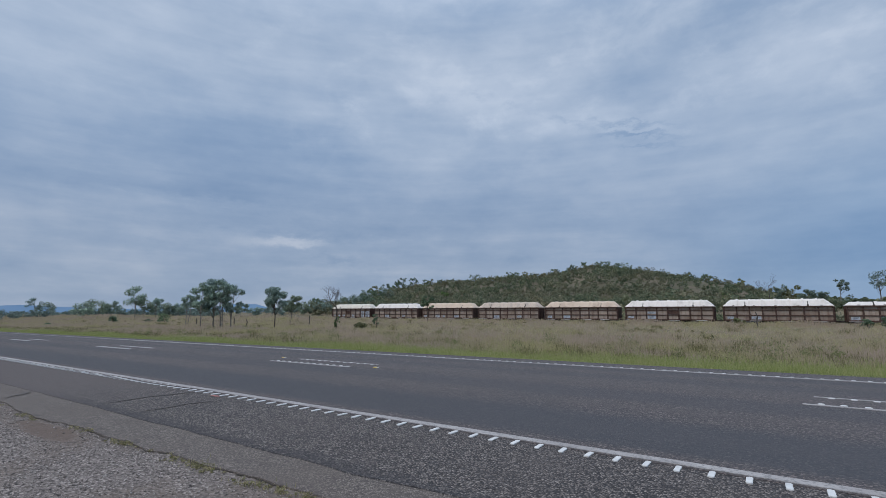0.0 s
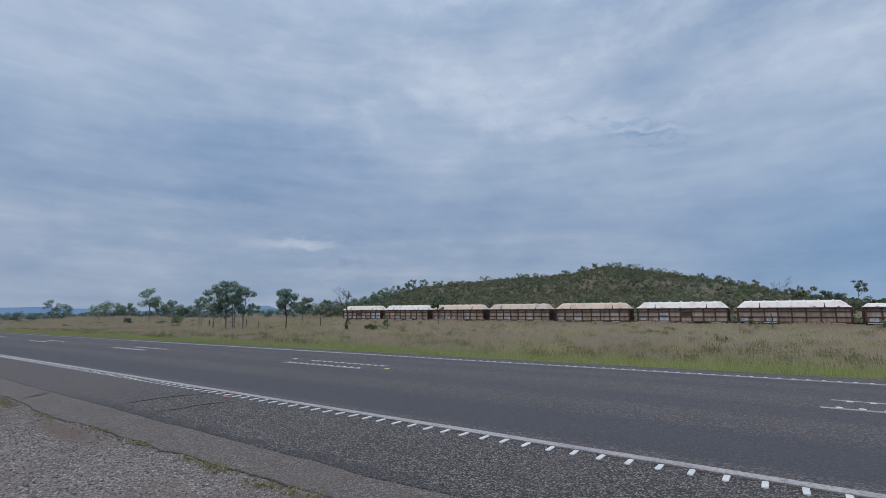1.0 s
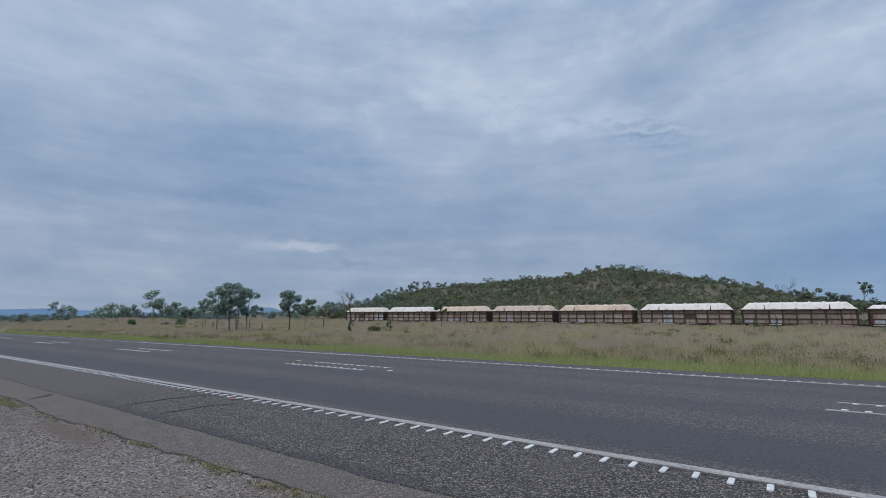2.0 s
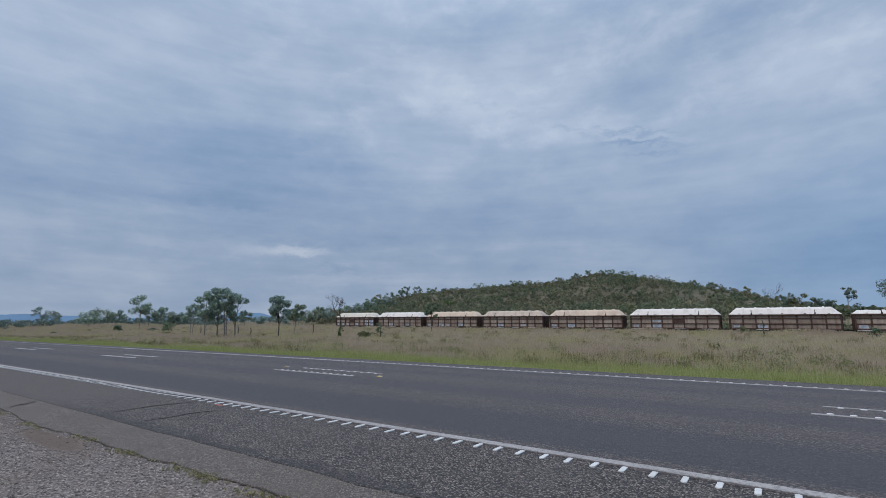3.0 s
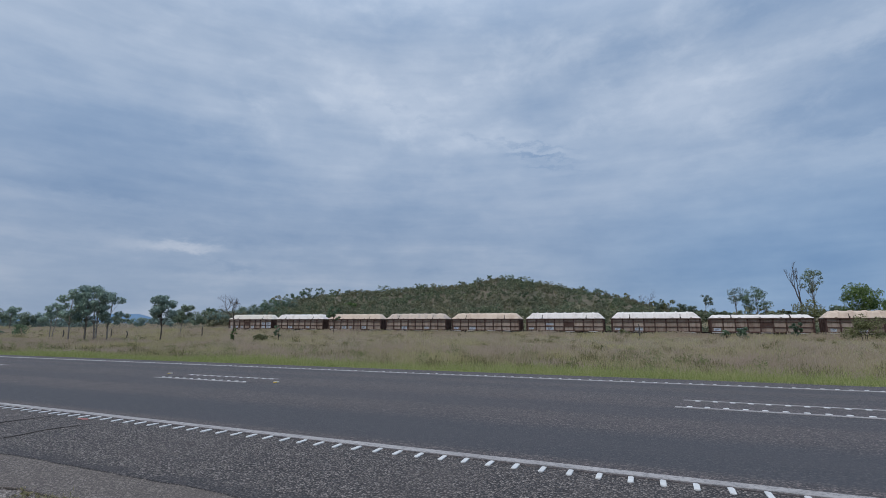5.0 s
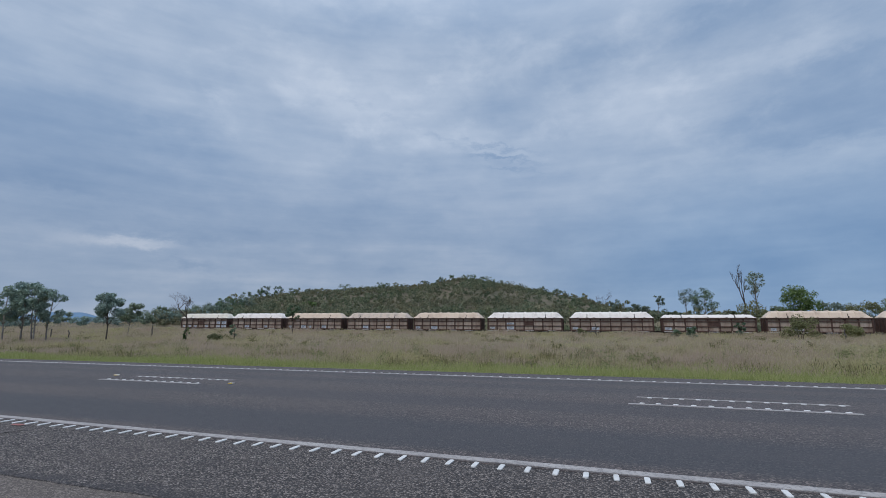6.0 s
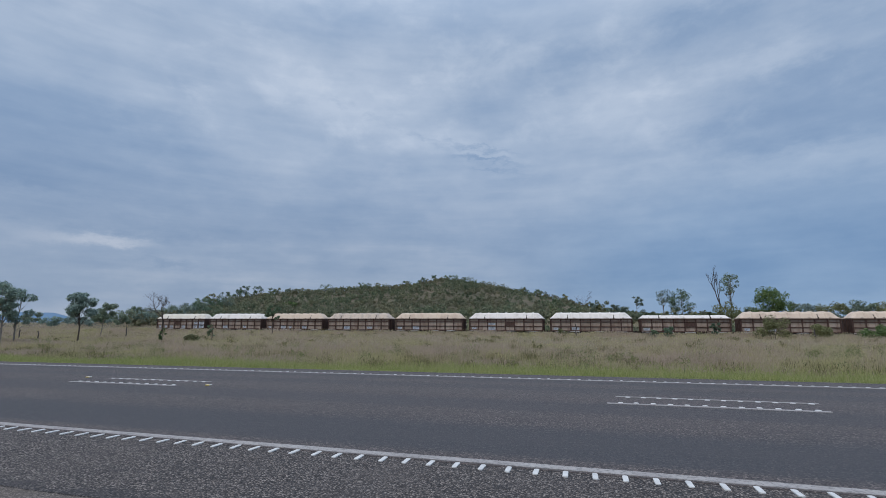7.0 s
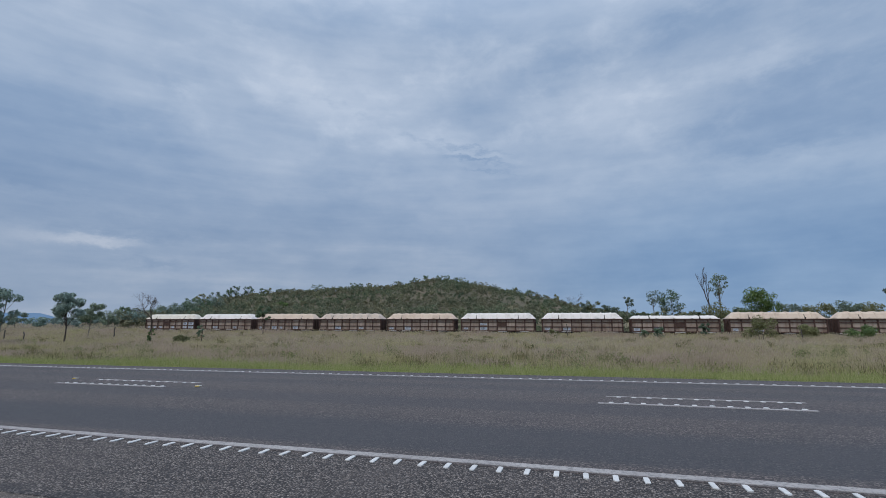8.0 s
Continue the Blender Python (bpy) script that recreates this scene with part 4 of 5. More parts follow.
def tree(name, label, place, high, wide, seed, leaf=LEAF_HAZE_GREY, bark=BARK, stems=1, bare=0.42, clumps=16, count=1500, size=0.22, lean=0.0, clump=0.2, category="tree", group="", flat=1.0, radius=None):
    """A tree with a tapered trunk, limbs that reach each leaf clump, and a ragged crown."""
    rs = np.random.RandomState(seed)
    top = new(name)
    top.matrix_basis = pose(*place, 0, 0, rs.rand() * 20)
    verts, faces, mids, radii = [], [], [], []
    r0 = radius or high * 0.011 + 0.025
    for s in range(stems):
        off = Vector((rs.uniform(-1, 1), rs.uniform(-0.4, 0.4), 0)) * (0.12 * wide * (stems > 1))
        tip = Vector((lean + off.x * 2.2 + rs.uniform(-0.1, 0.1) * wide, off.y * 2, high * 0.86))
        pts, rads = [], []
        for i in range(9):
            t = i / 8
            p = off.lerp(tip, t) + Vector((math.sin(t * 5 + seed), math.cos(t * 4 + seed * 2), 0)) * 0.03 * high * t * (1 - t) * 2
            pts.append(p - Vector((0, 0, 0.25 if i == 0 else 0)))
            rads.append(r0 * (1.25 if i == 0 else 1) * (1 - 0.86 * t))
        tube(verts, faces, pts, rads, 7)
        for k in range(max(3, clumps // stems)):
            zf = bare + (1 - bare) * (0.12 + 0.83 * ((k + rs.rand()) / max(3, clumps // stems)))
            shape = math.sqrt(max(0.05, 1 - abs((zf - (bare + 1) / 2) / ((1 - bare) / 2 + 0.02)) ** 3.0))
            ang = rs.rand() * 6.283
            reach = wide / 2 * shape * (0.35 + 0.6 * rs.rand())
            mid = Vector((off.x + lean * zf + math.cos(ang) * reach, off.y + math.sin(ang) * reach * 0.9, zf * high * 0.95))
            j = min(7, max(2, int(zf * 8 * 0.78)))
            a = pts[j]
            elbow = a.lerp(mid, 0.5) + Vector((0, 0, 0.06 * high * rs.uniform(-0.4, 0.6)))
            tube(verts, faces, [a, elbow, mid], [rads[j] * 0.55, rads[j] * 0.34, rads[j] * 0.12], 5)
            mids.append(mid)
            radii.append(clump * wide * rs.uniform(0.55, 1.1))
    put("trunk", mesh_of("trunk", verts, faces), bark, top, smooth=True)
    if count:
        v, t = leaves(rs, mids, radii, int(count * 1.15), size * 0.72, flat=flat)
        put("crown", fast_mesh("crown", v, t), leaf, top)
    return tagged(top, label, category, group)


def bare_tree(label, place, high, wide, seed, stems=1, lean=0.0, forks=4, wood=None):
    """A leafless tree: forked limbs and twigs."""
    rs = np.random.RandomState(seed)
    top = new("dead_tree")
    top.matrix_basis = pose(*place)
    verts, faces = [], []

    def grow(a, d, length, r, depth):
        b = a + d * length
        mid = a.lerp(b, 0.5) + Vector(rs.uniform(-1, 1, 3)) * length * 0.06
        tube(verts, faces, [a, mid, b], [r, r * 0.8, r * 0.55], 6 if depth < 2 else 4)
        if depth > forks:
            return
        for k in range(2 if depth < 1 else 3):
            nd = (d + Vector((rs.uniform(-1, 1) * wide / high * 2.0, rs.uniform(-0.6, 0.6), rs.uniform(-0.1, 0.7))) * 0.8).normalized()
            grow(b if k < 2 else mid, nd, length * rs.uniform(0.5, 0.75), r * 0.58, depth + 1)

    for s in range(stems):
        grow(Vector((s * 0.4, 0, -0.2)), Vector((lean + rs.uniform(-0.12, 0.12), 0, 1)).normalized(), high * 0.36 * (1 + 0.3 * min(1.0, wide / high)), high * 0.013 + 0.05, 0)
    put("trunk", mesh_of("trunk", verts, faces), wood or DEADWOOD, top)
    return tagged(top, label, "dead tree")


def high_for(az, far, el):
    return EYE[2] + far * math.tan(radians(el)) - spot(az, far)[2]


def gum(az, far, el, wide, seed, label, **kw):
    return tree(kw.pop("name", "gum_tree"), label, spot(az, far), high_for(az, far, el), wide, seed, **kw)


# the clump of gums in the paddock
gum(61.5, 73, 4.05, 3.4, 1, "tall grey-green gum tree with thin bare trunk", leaf=LEAF_HAZE_BLUE, clumps=16, count=1700, bare=0.36)
gum(60.3, 74, 4.6, 4.0, 2, "broad-crowned grey-green gum in the paddock clump", leaf=LEAF_HAZE_BLUE, clumps=22, count=2400, bare=0.33)
gum(59.5, 72, 4.45, 3.3, 3, "pale-stemmed gum standing among others in long grass", leaf=LEAF_HAZE_BLUE, clumps=18, count=1800, bare=0.36, stems=2)
gum(58.5, 73, 4.15, 2.9, 4, "sparse gum with open drooping crown", leaf=LEAF_HAZE_BLUE, clumps=14, count=900, bare=0.28)
gum(62.75, 96, 2.60, 3.2, 5, "small haze-blued tree on two thin trunks", leaf=LEAF_HAZE_BLUE, stems=2, bare=0.45, clumps=12, count=1300)
gum(54.0, 67, 3.85, 2.75, 6, "round-crowned haze-blued tree on slim trunk", leaf=LEAF_HAZE_BLUE, bark=BARK_DARK, bare=0.50, clumps=26, count=2600, clump=0.24)
gum(52.3, 92, 2.75, 3.3, 7, "pale green tree on a leaning trunk", leaf=LEAF_HAZE_GREY, bare=0.48, clumps=14, count=1500, lean=0.7)
bare_tree("leafless grey tree with forked twiggy limbs", spot(47.3, 86), high_for(47.3, 86, 3.7), 8.0, 8, forks=6, wood=BARK_DARK)
gum(36.3, 80, 3.0, 2.2, 9, "slender dark sapling tree beside the railway", leaf=LEAF_DARK, bark=BARK_DARK, bare=0.5, clumps=12, count=1000)
gum(42.4, 62, 0.75, 1.1, 10, "thin scraggy sapling in the dry grass", leaf=LEAF_DARK, bark=BARK_DARK, bare=0.25, clumps=9, count=240, size=0.13)
gum(47.1, 62, 0.3, 0.9, 11, "small leafy sapling in long grass", leaf=LEAF_BRIGHT, bark=BARK_DARK, bare=0.2, clumps=8, count=260, size=0.12)
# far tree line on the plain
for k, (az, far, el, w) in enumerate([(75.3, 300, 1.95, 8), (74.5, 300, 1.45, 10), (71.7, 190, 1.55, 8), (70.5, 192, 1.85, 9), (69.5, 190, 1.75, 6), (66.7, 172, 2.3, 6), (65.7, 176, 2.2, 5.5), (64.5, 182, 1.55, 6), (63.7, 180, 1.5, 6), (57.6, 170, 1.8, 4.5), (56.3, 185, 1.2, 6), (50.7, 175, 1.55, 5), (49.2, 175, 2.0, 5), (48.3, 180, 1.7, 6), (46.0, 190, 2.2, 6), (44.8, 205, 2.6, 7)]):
    gum(az, far, el, w, 30 + k, "grey-green gum in the far tree line", bare=0.3, clumps=12, count=700, size=0.42, leaf=(LEAF_HAZE_BLUE, LEAF_HAZE_GREY)[k % 2])
gum(67.5, 170, 3.45, 6.0, 60, "tall open-crowned gum above the far tree line", leaf=LEAF_HAZE_BLUE, bare=0.38, clumps=15, count=900, size=0.36)
# trees on the long left flank of the hill
for k, (az, far, el, w) in enumerate([(50.3, 205, 2.05, 7), (49.6, 210, 2.4, 5.5), (48.4, 215, 2.2, 8), (47.0, 220, 2.2, 7.5), (46.0, 225, 2.6, 8), (44.6, 235, 3.0, 8.5), (43.6, 245, 3.3, 8), (42.4, 255, 3.5, 8), (41.2, 265, 3.6, 8.5), (52.6, 200, 1.6, 7), (45.4, 200, 1.9, 8), (43.0, 215, 2.4, 8)]):
    gum(az, far, el, w, 130 + k, "leafy grey-green gum on the hill's flank", bare=0.2, clumps=18, count=1200, size=0.38, leaf=(LEAF_HAZE_GREY, LEAF_DARK)[k % 2], bark=BARK_DARK)
# behind the train
gum(-5.65, 130, 3.9, 3.4, 61, "slender gum with a small tufted crown", bare=0.55, clumps=9, count=420, size=0.26)
gum(-8.4, 130, 4.45, 4.6, 62, "sparse two-stemmed gum with see-through crown", stems=2, bare=0.5, clumps=16, count=560, size=0.24)
gum(-10.15, 130, 4.5, 5.6, 63, "leafy dark green gum with uneven open top", bare=0.3, clumps=22, count=1500, size=0.25, leaf=LEAF_DARK)
gum(-14.6, 121, 6.1, 4.2, 64, "tall thin gum with one-sided crown", bare=0.55, clumps=16, count=900, size=0.24, lean=1.0)
bare_tree("tall bare dead gum with twisted limbs", spot(-13.95, 120), high_for(-13.95, 120, 6.3), 2.6, 65)
gum(-14.2, 114, 2.85, 7.0, 66, "low spreading green bush behind the wagons", name="bush", bare=0.05, clumps=18, count=1500, size=0.26, leaf=LEAF_OLIVE, category="bush")
gum(-18.3, 122, 4.2, 7.2, 67, "dense dark green round-crowned tree", bare=0.02, clumps=52, count=5200, size=0.27, leaf=LEAF_BRIGHT, bark=BARK, clump=0.2)
for k, (az, far, el, w, d) in enumerate([(-16.2, 135, 2.2, 5, 0), (-19.9, 150, 2.6, 3, 0), (-21.2, 150, 2.4, 6.5, 0), (-22.6, 132, 2.4, 6.5, 1), (-24.4, 150, 2.55, 6, 0), (-25.5, 152, 2.3, 4.5, 0), (-27.0, 150, 2.2, 8, 1), (-28.2, 118, 3.9, 4, 0), (-3.2, 170, 2.9, 4, 0), (-4.4, 180, 2.6, 5, 0), (-1.2, 200, 3.5, 4, 0), (-2.2, 200, 3.3, 6, 1)]):
    gum(az, far, el, w, 80 + k, "mid-green gum beyond the railway line", bare=0.25, clumps=13, count=900, size=0.34, leaf=(LEAF_HAZE_GREY, LEAF_OLIVE)[d])
bare_tree("bare dead tree on the low skyline", spot(-0.3, 210), high_for(-0.3, 210, 4.2), 7.0, 95)
gum(34.6, 250, 3.1, 7.5, 96, "bright green leafy tree at the hill's foot", bare=0.1, clumps=20, count=1400, size=0.5, leaf=LEAF_BRIGHT)
gum(3.4, 230, 2.6, 7, 97, "rounded green tree at the foot of the hill", bare=0.1, clumps=16, count=1200, size=0.45, leaf=LEAF_BRIGHT)
# bushes in the paddock and by the line
for az, far, el, w, seed, leaf, label in ((-18.1, 74, 1.2, 4.2, 101, LEAF_OLIVE, "spreading olive-green wattle bush before the wagons"), (-8.9, 66, 0.3, 1.6, 102, LEAF_DARK, "small dark green shrub in dry grass"), (-7.4, 70, 0.0, 1.2, 103, LEAF_DARK, "low dark shrub in dry grass"), (44.4, 60, -0.45, 1.9, 104, LEAF_OLIVE, "scraggy low shrub in dry grass"), (64.9, 120, 0.6, 3.2, 105, LEAF_DARK, "rounded dark bush in the paddock"), (66.3, 130, -0.1, 1.6, 106, LEAF_DARK, "small dark bush in the paddock"), (74.2, 110, -0.45, 1.3, 107, LEAF_DARK, "small dark bush far off in the paddock"), (2.6, 76, 0.05, 1.8, 108, LEAF_OLIVE, "low olive shrub by the railway"), (-21.8, 78, 0.35, 3.2, 109, LEAF_OLIVE, "straggling green bush by the wagons"), (-25.6, 78, 0.2, 3.6, 110, LEAF_BRIGHT, "low green bush by the wagons"), (69.2, 140, 0.25, 2.2, 111, LEAF_DARK, "rounded bush before the far trees"), (-13.1, 79, 0.9, 1.4, 112, LEAF_DARK, "upright dark shrub between the wagons")):
    gum(az, far, el, w, seed, label, name="bush", bare=0.08, clumps=16, count=(2400 if w > 3 else 900) if far < 80 else 500, size=0.14 if far < 80 else 0.22, leaf=leaf, bark=BARK_DARK, category="bush", stems=3, radius=0.04)


def wood_stuff(name, label, spots, leaf, seed, size, per):
    """Many small trees and shrubs that nobody could count, as leaf clumps with stems."""
    rs = np.random.RandomState(seed)
    vs, ts, base = [], [], 0
    for x, y, z, w, h in spots:
        k = rs.randint(3, 6)
        ang = rs.rand(k) * 6.283
        rad = w * 0.28 * rs.rand(k)
        mids = np.stack([x + np.cos(ang) * rad, y + np.sin(ang) * rad, z + h * (0.35 + 0.5 * rs.rand(k))], 1)
        v, t = leaves(rs, mids, w * 0.3 * (0.7 + 0.6 * rs.rand(k)), per, size, 0.2, flat=min(1.5, h / w))
        stem = np.array([[x - 0.03 * w, y, z - 0.1 * h], [x + 0.03 * w, y, z - 0.1 * h], [x, y, z + h * 0.6]])
        vs += [v, stem]
        ts += [t + base, np.array([[0, 1, 2]]) + base + len(v)]
        base += len(v) + 3
    ob = put(name, fast_mesh(name, np.concatenate(vs), np.concatenate(ts)), leaf)
    return tagged(ob, label, "scrub", kind="stuff")


# open stony glades on the slope: bearing, distance and their reach
GLADES = [(6.2, 290, 3.2, 34), (11.2, 290, 1.6, 18), (14.2, 265, 2.2, 16), (17.5, 330, 1.4, 9), (1.5, 250, 3.0, 40), (-4, 200, 4.5, 50)]


def hill_scrub():
    rs = np.random.RandomState(5)
    out = []
    while len(out) < 5000:
        az, r = rs.uniform(-14, 50), 108 + 295 * rs.rand() ** 0.7
        if r < 165 and az > 38:
            continue
        x, y = -r * math.sin(radians(az)), r * math.cos(radians(az))
        thick = noise.noise(Vector((x * 0.018, y * 0.018, 3.0))) + 0.25 * noise.noise(Vector((x * 0.07, y * 0.07, 1.0)))
        open_slope = max(0.62 * math.exp(-((az - a) / wa) ** 2 - ((r - d) / wd) ** 2) for a, d, wa, wd in GLADES)
        if rs.rand() > 0.95 + 0.8 * thick - open_slope:
            continue
        w = (2.0 + 3.2 * rs.rand() ** 1.6) * (1.4 if rs.rand() < 0.12 else 1)
        w *= 1.0 - 0.4 * min(1.0, max(0.0, (r - 325) / 40))
        w *= 1.0 - 0.5 * min(1.0, max(0.0, (3.0 - az) / 5.0))
        out.append((x, y, float(ground_z(x, y)), w, w * rs.uniform(0.55, 1.05)))
    wood_stuff("hill_scrub", "dense olive scrub and small trees on the hill", out, SCRUB, 6, 0.42, 62)
    low = []
    while len(low) < 3600:
        az, r = rs.uniform(-14, 50), 112 + 285 * rs.rand() ** 0.7
        if r < 165 and az > 38:
            continue
        x, y = -r * math.sin(radians(az)), r * math.cos(radians(az))
        if rs.rand() < max(0.75 * math.exp(-((az - a) / wa) ** 2 - ((r - d) / wd) ** 2) for a, d, wa, wd in GLADES):
            continue
        w = rs.uniform(0.7, 1.7)
        low.append((x, y, float(ground_z(x, y)), w, w * rs.uniform(0.5, 0.8)))
    for k in range(620):
        x, y = rs.uniform(-95, 50), rs.uniform(89.5, 104)
        w = rs.uniform(1.1, 2.6)
        low.append((x, y, float(ground_z(x, y)), w, w * rs.uniform(0.45, 0.75)))
    wood_stuff("low_scrub", "low bushes and heath between the hill's trees", low, SCRUB, 9, 0.34, 20)
    line = []
    for k in range(330):
        az = rs.uniform(-31, 2)
        r = rs.uniform(170, 260)
        x, y = -r * math.sin(radians(az)), r * math.cos(radians(az))
        w = rs.uniform(3, 6)
        line.append((x, y, float(ground_z(x, y)), w, rs.uniform(0.9, 2.2)))
    for k in range(420):
        az = rs.uniform(43, 80)
        if 55.2 < az < 59.8:
            continue
        r = rs.uniform(175, 320) * (1.0 if az < 66 else 1.25)
        x, y = -r * math.sin(radians(az)), r * math.cos(radians(az))
        w = rs.uniform(3, 6)
        line.append((x, y, float(ground_z(x, y)), w, rs.uniform(1.2, 2.8) * (1.0 if az < 60 else 1.25)))
    wood_stuff("far_woods", "dark belt of far scrub and trees", line, FARSCRUB_HAZED, 8, 0.45, 64)


hill_scrub()


def verge_weeds():
    rs = np.random.RandomState(17)
    spots = []
    for k in range(70):
        y = 16.4 + 20 * rs.rand() ** 1.2
        x = y * rs.uniform(-3.2, 0.6)
        w = rs.uniform(0.5, 1.5)
        spots.append((x, y, float(ground_z(x, y)), w, rs.uniform(0.4, 0.8)))
    # taller rank weeds in knots along the inner side of the verge
    for k in range(26):
        y0 = 18.5 + 12 * rs.rand()
        x0 = y0 * rs.uniform(-2.6, 0.7)
        for j in range(rs.randint(3, 7)):
            x, y = x0 + rs.randn() * 0.55, y0 + rs.randn() * 0.3
            spots.append((x, y, float(ground_z(x, y)), rs.uniform(0.4, 0.8), rs.uniform(0.5, 1.0)))
    wood_stuff("verge_weeds", "leafy green weeds standing in the verge", spots, WEEDLEAF, 18, 0.034, 80)
    spots = []
    for k in range(150):
        y = rs.uniform(34, 80)
        x = y * rs.uniform(-3.2, 0.6)
        w = rs.uniform(0.4, 1.3)
        spots.append((x, y, float(ground_z(x, y)), w, w * rs.uniform(0.5, 0.8)))
    wood_stuff("paddock_weeds", "dull olive weeds scattered in the paddock", spots, TUSSOCK, 19, 0.08, 60)


verge_weeds()
# single trees that stand up along the hill's ridge
ridge_rs = np.random.RandomState(21)
RIDGE = [tree("ridge_tree", "small gum on the hill's ridge", (0, 0, 0), 5.0, 4.4, 200 + k, bare=0.35, clumps=14, count=640, size=0.27, clump=0.17, leaf=(LEAF_HAZE_GREY, LEAF_DARK, LEAF_OLIVE)[k % 3], bark=BARK_DARK, group="trees along the ridge") for k in range(5)]
ridge_spots = [(az + ridge_rs.uniform(-0.35, 0.35), 372 + ridge_rs.uniform(-18, 12), ridge_rs.uniform(0.55, 1.15)) for az in np.linspace(-6, 46.5, 70)]
ridge_spots += [(26.5, 374, 1.35), (25.6, 372, 1.2), (24.6, 373, 1.2), (19.0, 374, 1.35), (17.6, 376, 1.4), (16.0, 378, 1.4), (15.2, 378, 1.5), (2.1, 372, 1.5), (6.9, 372, 1.2), (5.3, 372, 1.2), (4.5, 370, 1.1), (43.8, 310, 1.7), (42.6, 330, 1.8), (41.4, 335, 1.7), (40.2, 345, 1.6), (39.4, 350, 1.9), (38.1, 355, 1.6), (36.0, 366, 1.2)]
for i, (az, far, s) in enumerate(ridge_spots):
    x, y, z = spot(az, far)
    m = pose(x, y, z - 0.2, 0, 0, ridge_rs.uniform(0, 360)) @ Matrix.Diagonal((s * ridge_rs.uniform(0.8, 1.2), s, s, 1))
    if i < 5:
        RIDGE[i].matrix_basis = m
    else:
        src = RIDGE[i % 5]
        made = copy_thing(src, Matrix.Identity(4))
        made.matrix_basis = m


for k, (az, s) in enumerate([(30.66, 1.25), (33.8, 0.75), (34.8, 0.8), (13.4, 1.15)]):
    x, y, z = spot(az, 374)
    tree("ridge_tree", "flat-topped gum standing clear on the ridge", (x, y, z - 0.2), 5.6 * s, 8.4 * s, 230 + k, bare=0.62, clumps=12, count=420, size=0.36, leaf=LEAF_HAZE_GREY, bark=BARK_DARK, clump=0.14, flat=0.7, group="flat-topped trees on the ridge")
bare_tree("dead grey snag on the ridge", spot(21.5, 374), 6.0, 2.0, 240, forks=2)


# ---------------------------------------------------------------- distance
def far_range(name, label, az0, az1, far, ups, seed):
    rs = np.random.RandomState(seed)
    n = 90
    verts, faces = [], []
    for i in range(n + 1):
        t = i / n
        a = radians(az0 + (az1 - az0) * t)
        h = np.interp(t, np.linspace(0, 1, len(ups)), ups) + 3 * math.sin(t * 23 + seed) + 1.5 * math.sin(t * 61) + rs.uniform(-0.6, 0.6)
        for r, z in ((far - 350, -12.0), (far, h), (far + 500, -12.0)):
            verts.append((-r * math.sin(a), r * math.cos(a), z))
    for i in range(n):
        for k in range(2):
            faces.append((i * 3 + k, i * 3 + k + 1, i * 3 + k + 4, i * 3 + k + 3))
    ob = put(name, mesh_of(name, verts, faces), FAR_HAZE, smooth=True)
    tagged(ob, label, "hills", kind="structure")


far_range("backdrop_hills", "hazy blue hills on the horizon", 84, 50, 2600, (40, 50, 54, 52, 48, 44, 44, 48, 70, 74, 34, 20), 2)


# ---------------------------------------------------------------- bare stems and small things by the line
# Plain posts put in for thin tree stems and dead saplings.
def fence_post(az, far, high, seed):
    rnd = random.Random(seed)
    x, y, z = spot(az, far)
    verts, faces = [], []
    pts = [Vector((rnd.uniform(-0.03, 0.03) + 0.04 * k * rnd.uniform(-1, 1), 0, -0.3 + (high + 0.3) * k / 4)) for k in range(5)]
    tube(verts, faces, pts, [0.085, 0.08, 0.075, 0.07, 0.06], 8)
    p = new("fence_post", mesh_of("fence_post", verts, faces))
    p.data.materials.append(GREYTIMBER)
    p.matrix_basis = pose(x, y, z)
    tagged(p, "thin grey dead stem built as a post in long grass", "fence post", "paddock fence posts")


for k, (az, far, h) in enumerate([(58.2, 84, 1.5), (56.9, 82, 1.3), (50.2, 78, 1.7), (1.0, 70, 1.9), (61.9, 88, 1.5), (-21.3, 76, 1.25)]):
    fence_post(az, far, h, k)


def marker_post(az, far, high):
    x, y, z = spot(az, far)
    bm = bmesh.new()
    block(bm, (0, 0, high / 2 - 0.1), (0.16, 0.07, high + 0.2), 0.02)
    top = part("marker_post", bm, PALE)
    top.matrix_basis = pose(x, y, z)
    tagged(top, "short white painted marker post by the railway", "marker post")


marker_post(-21.3, 78.5, 1.0)


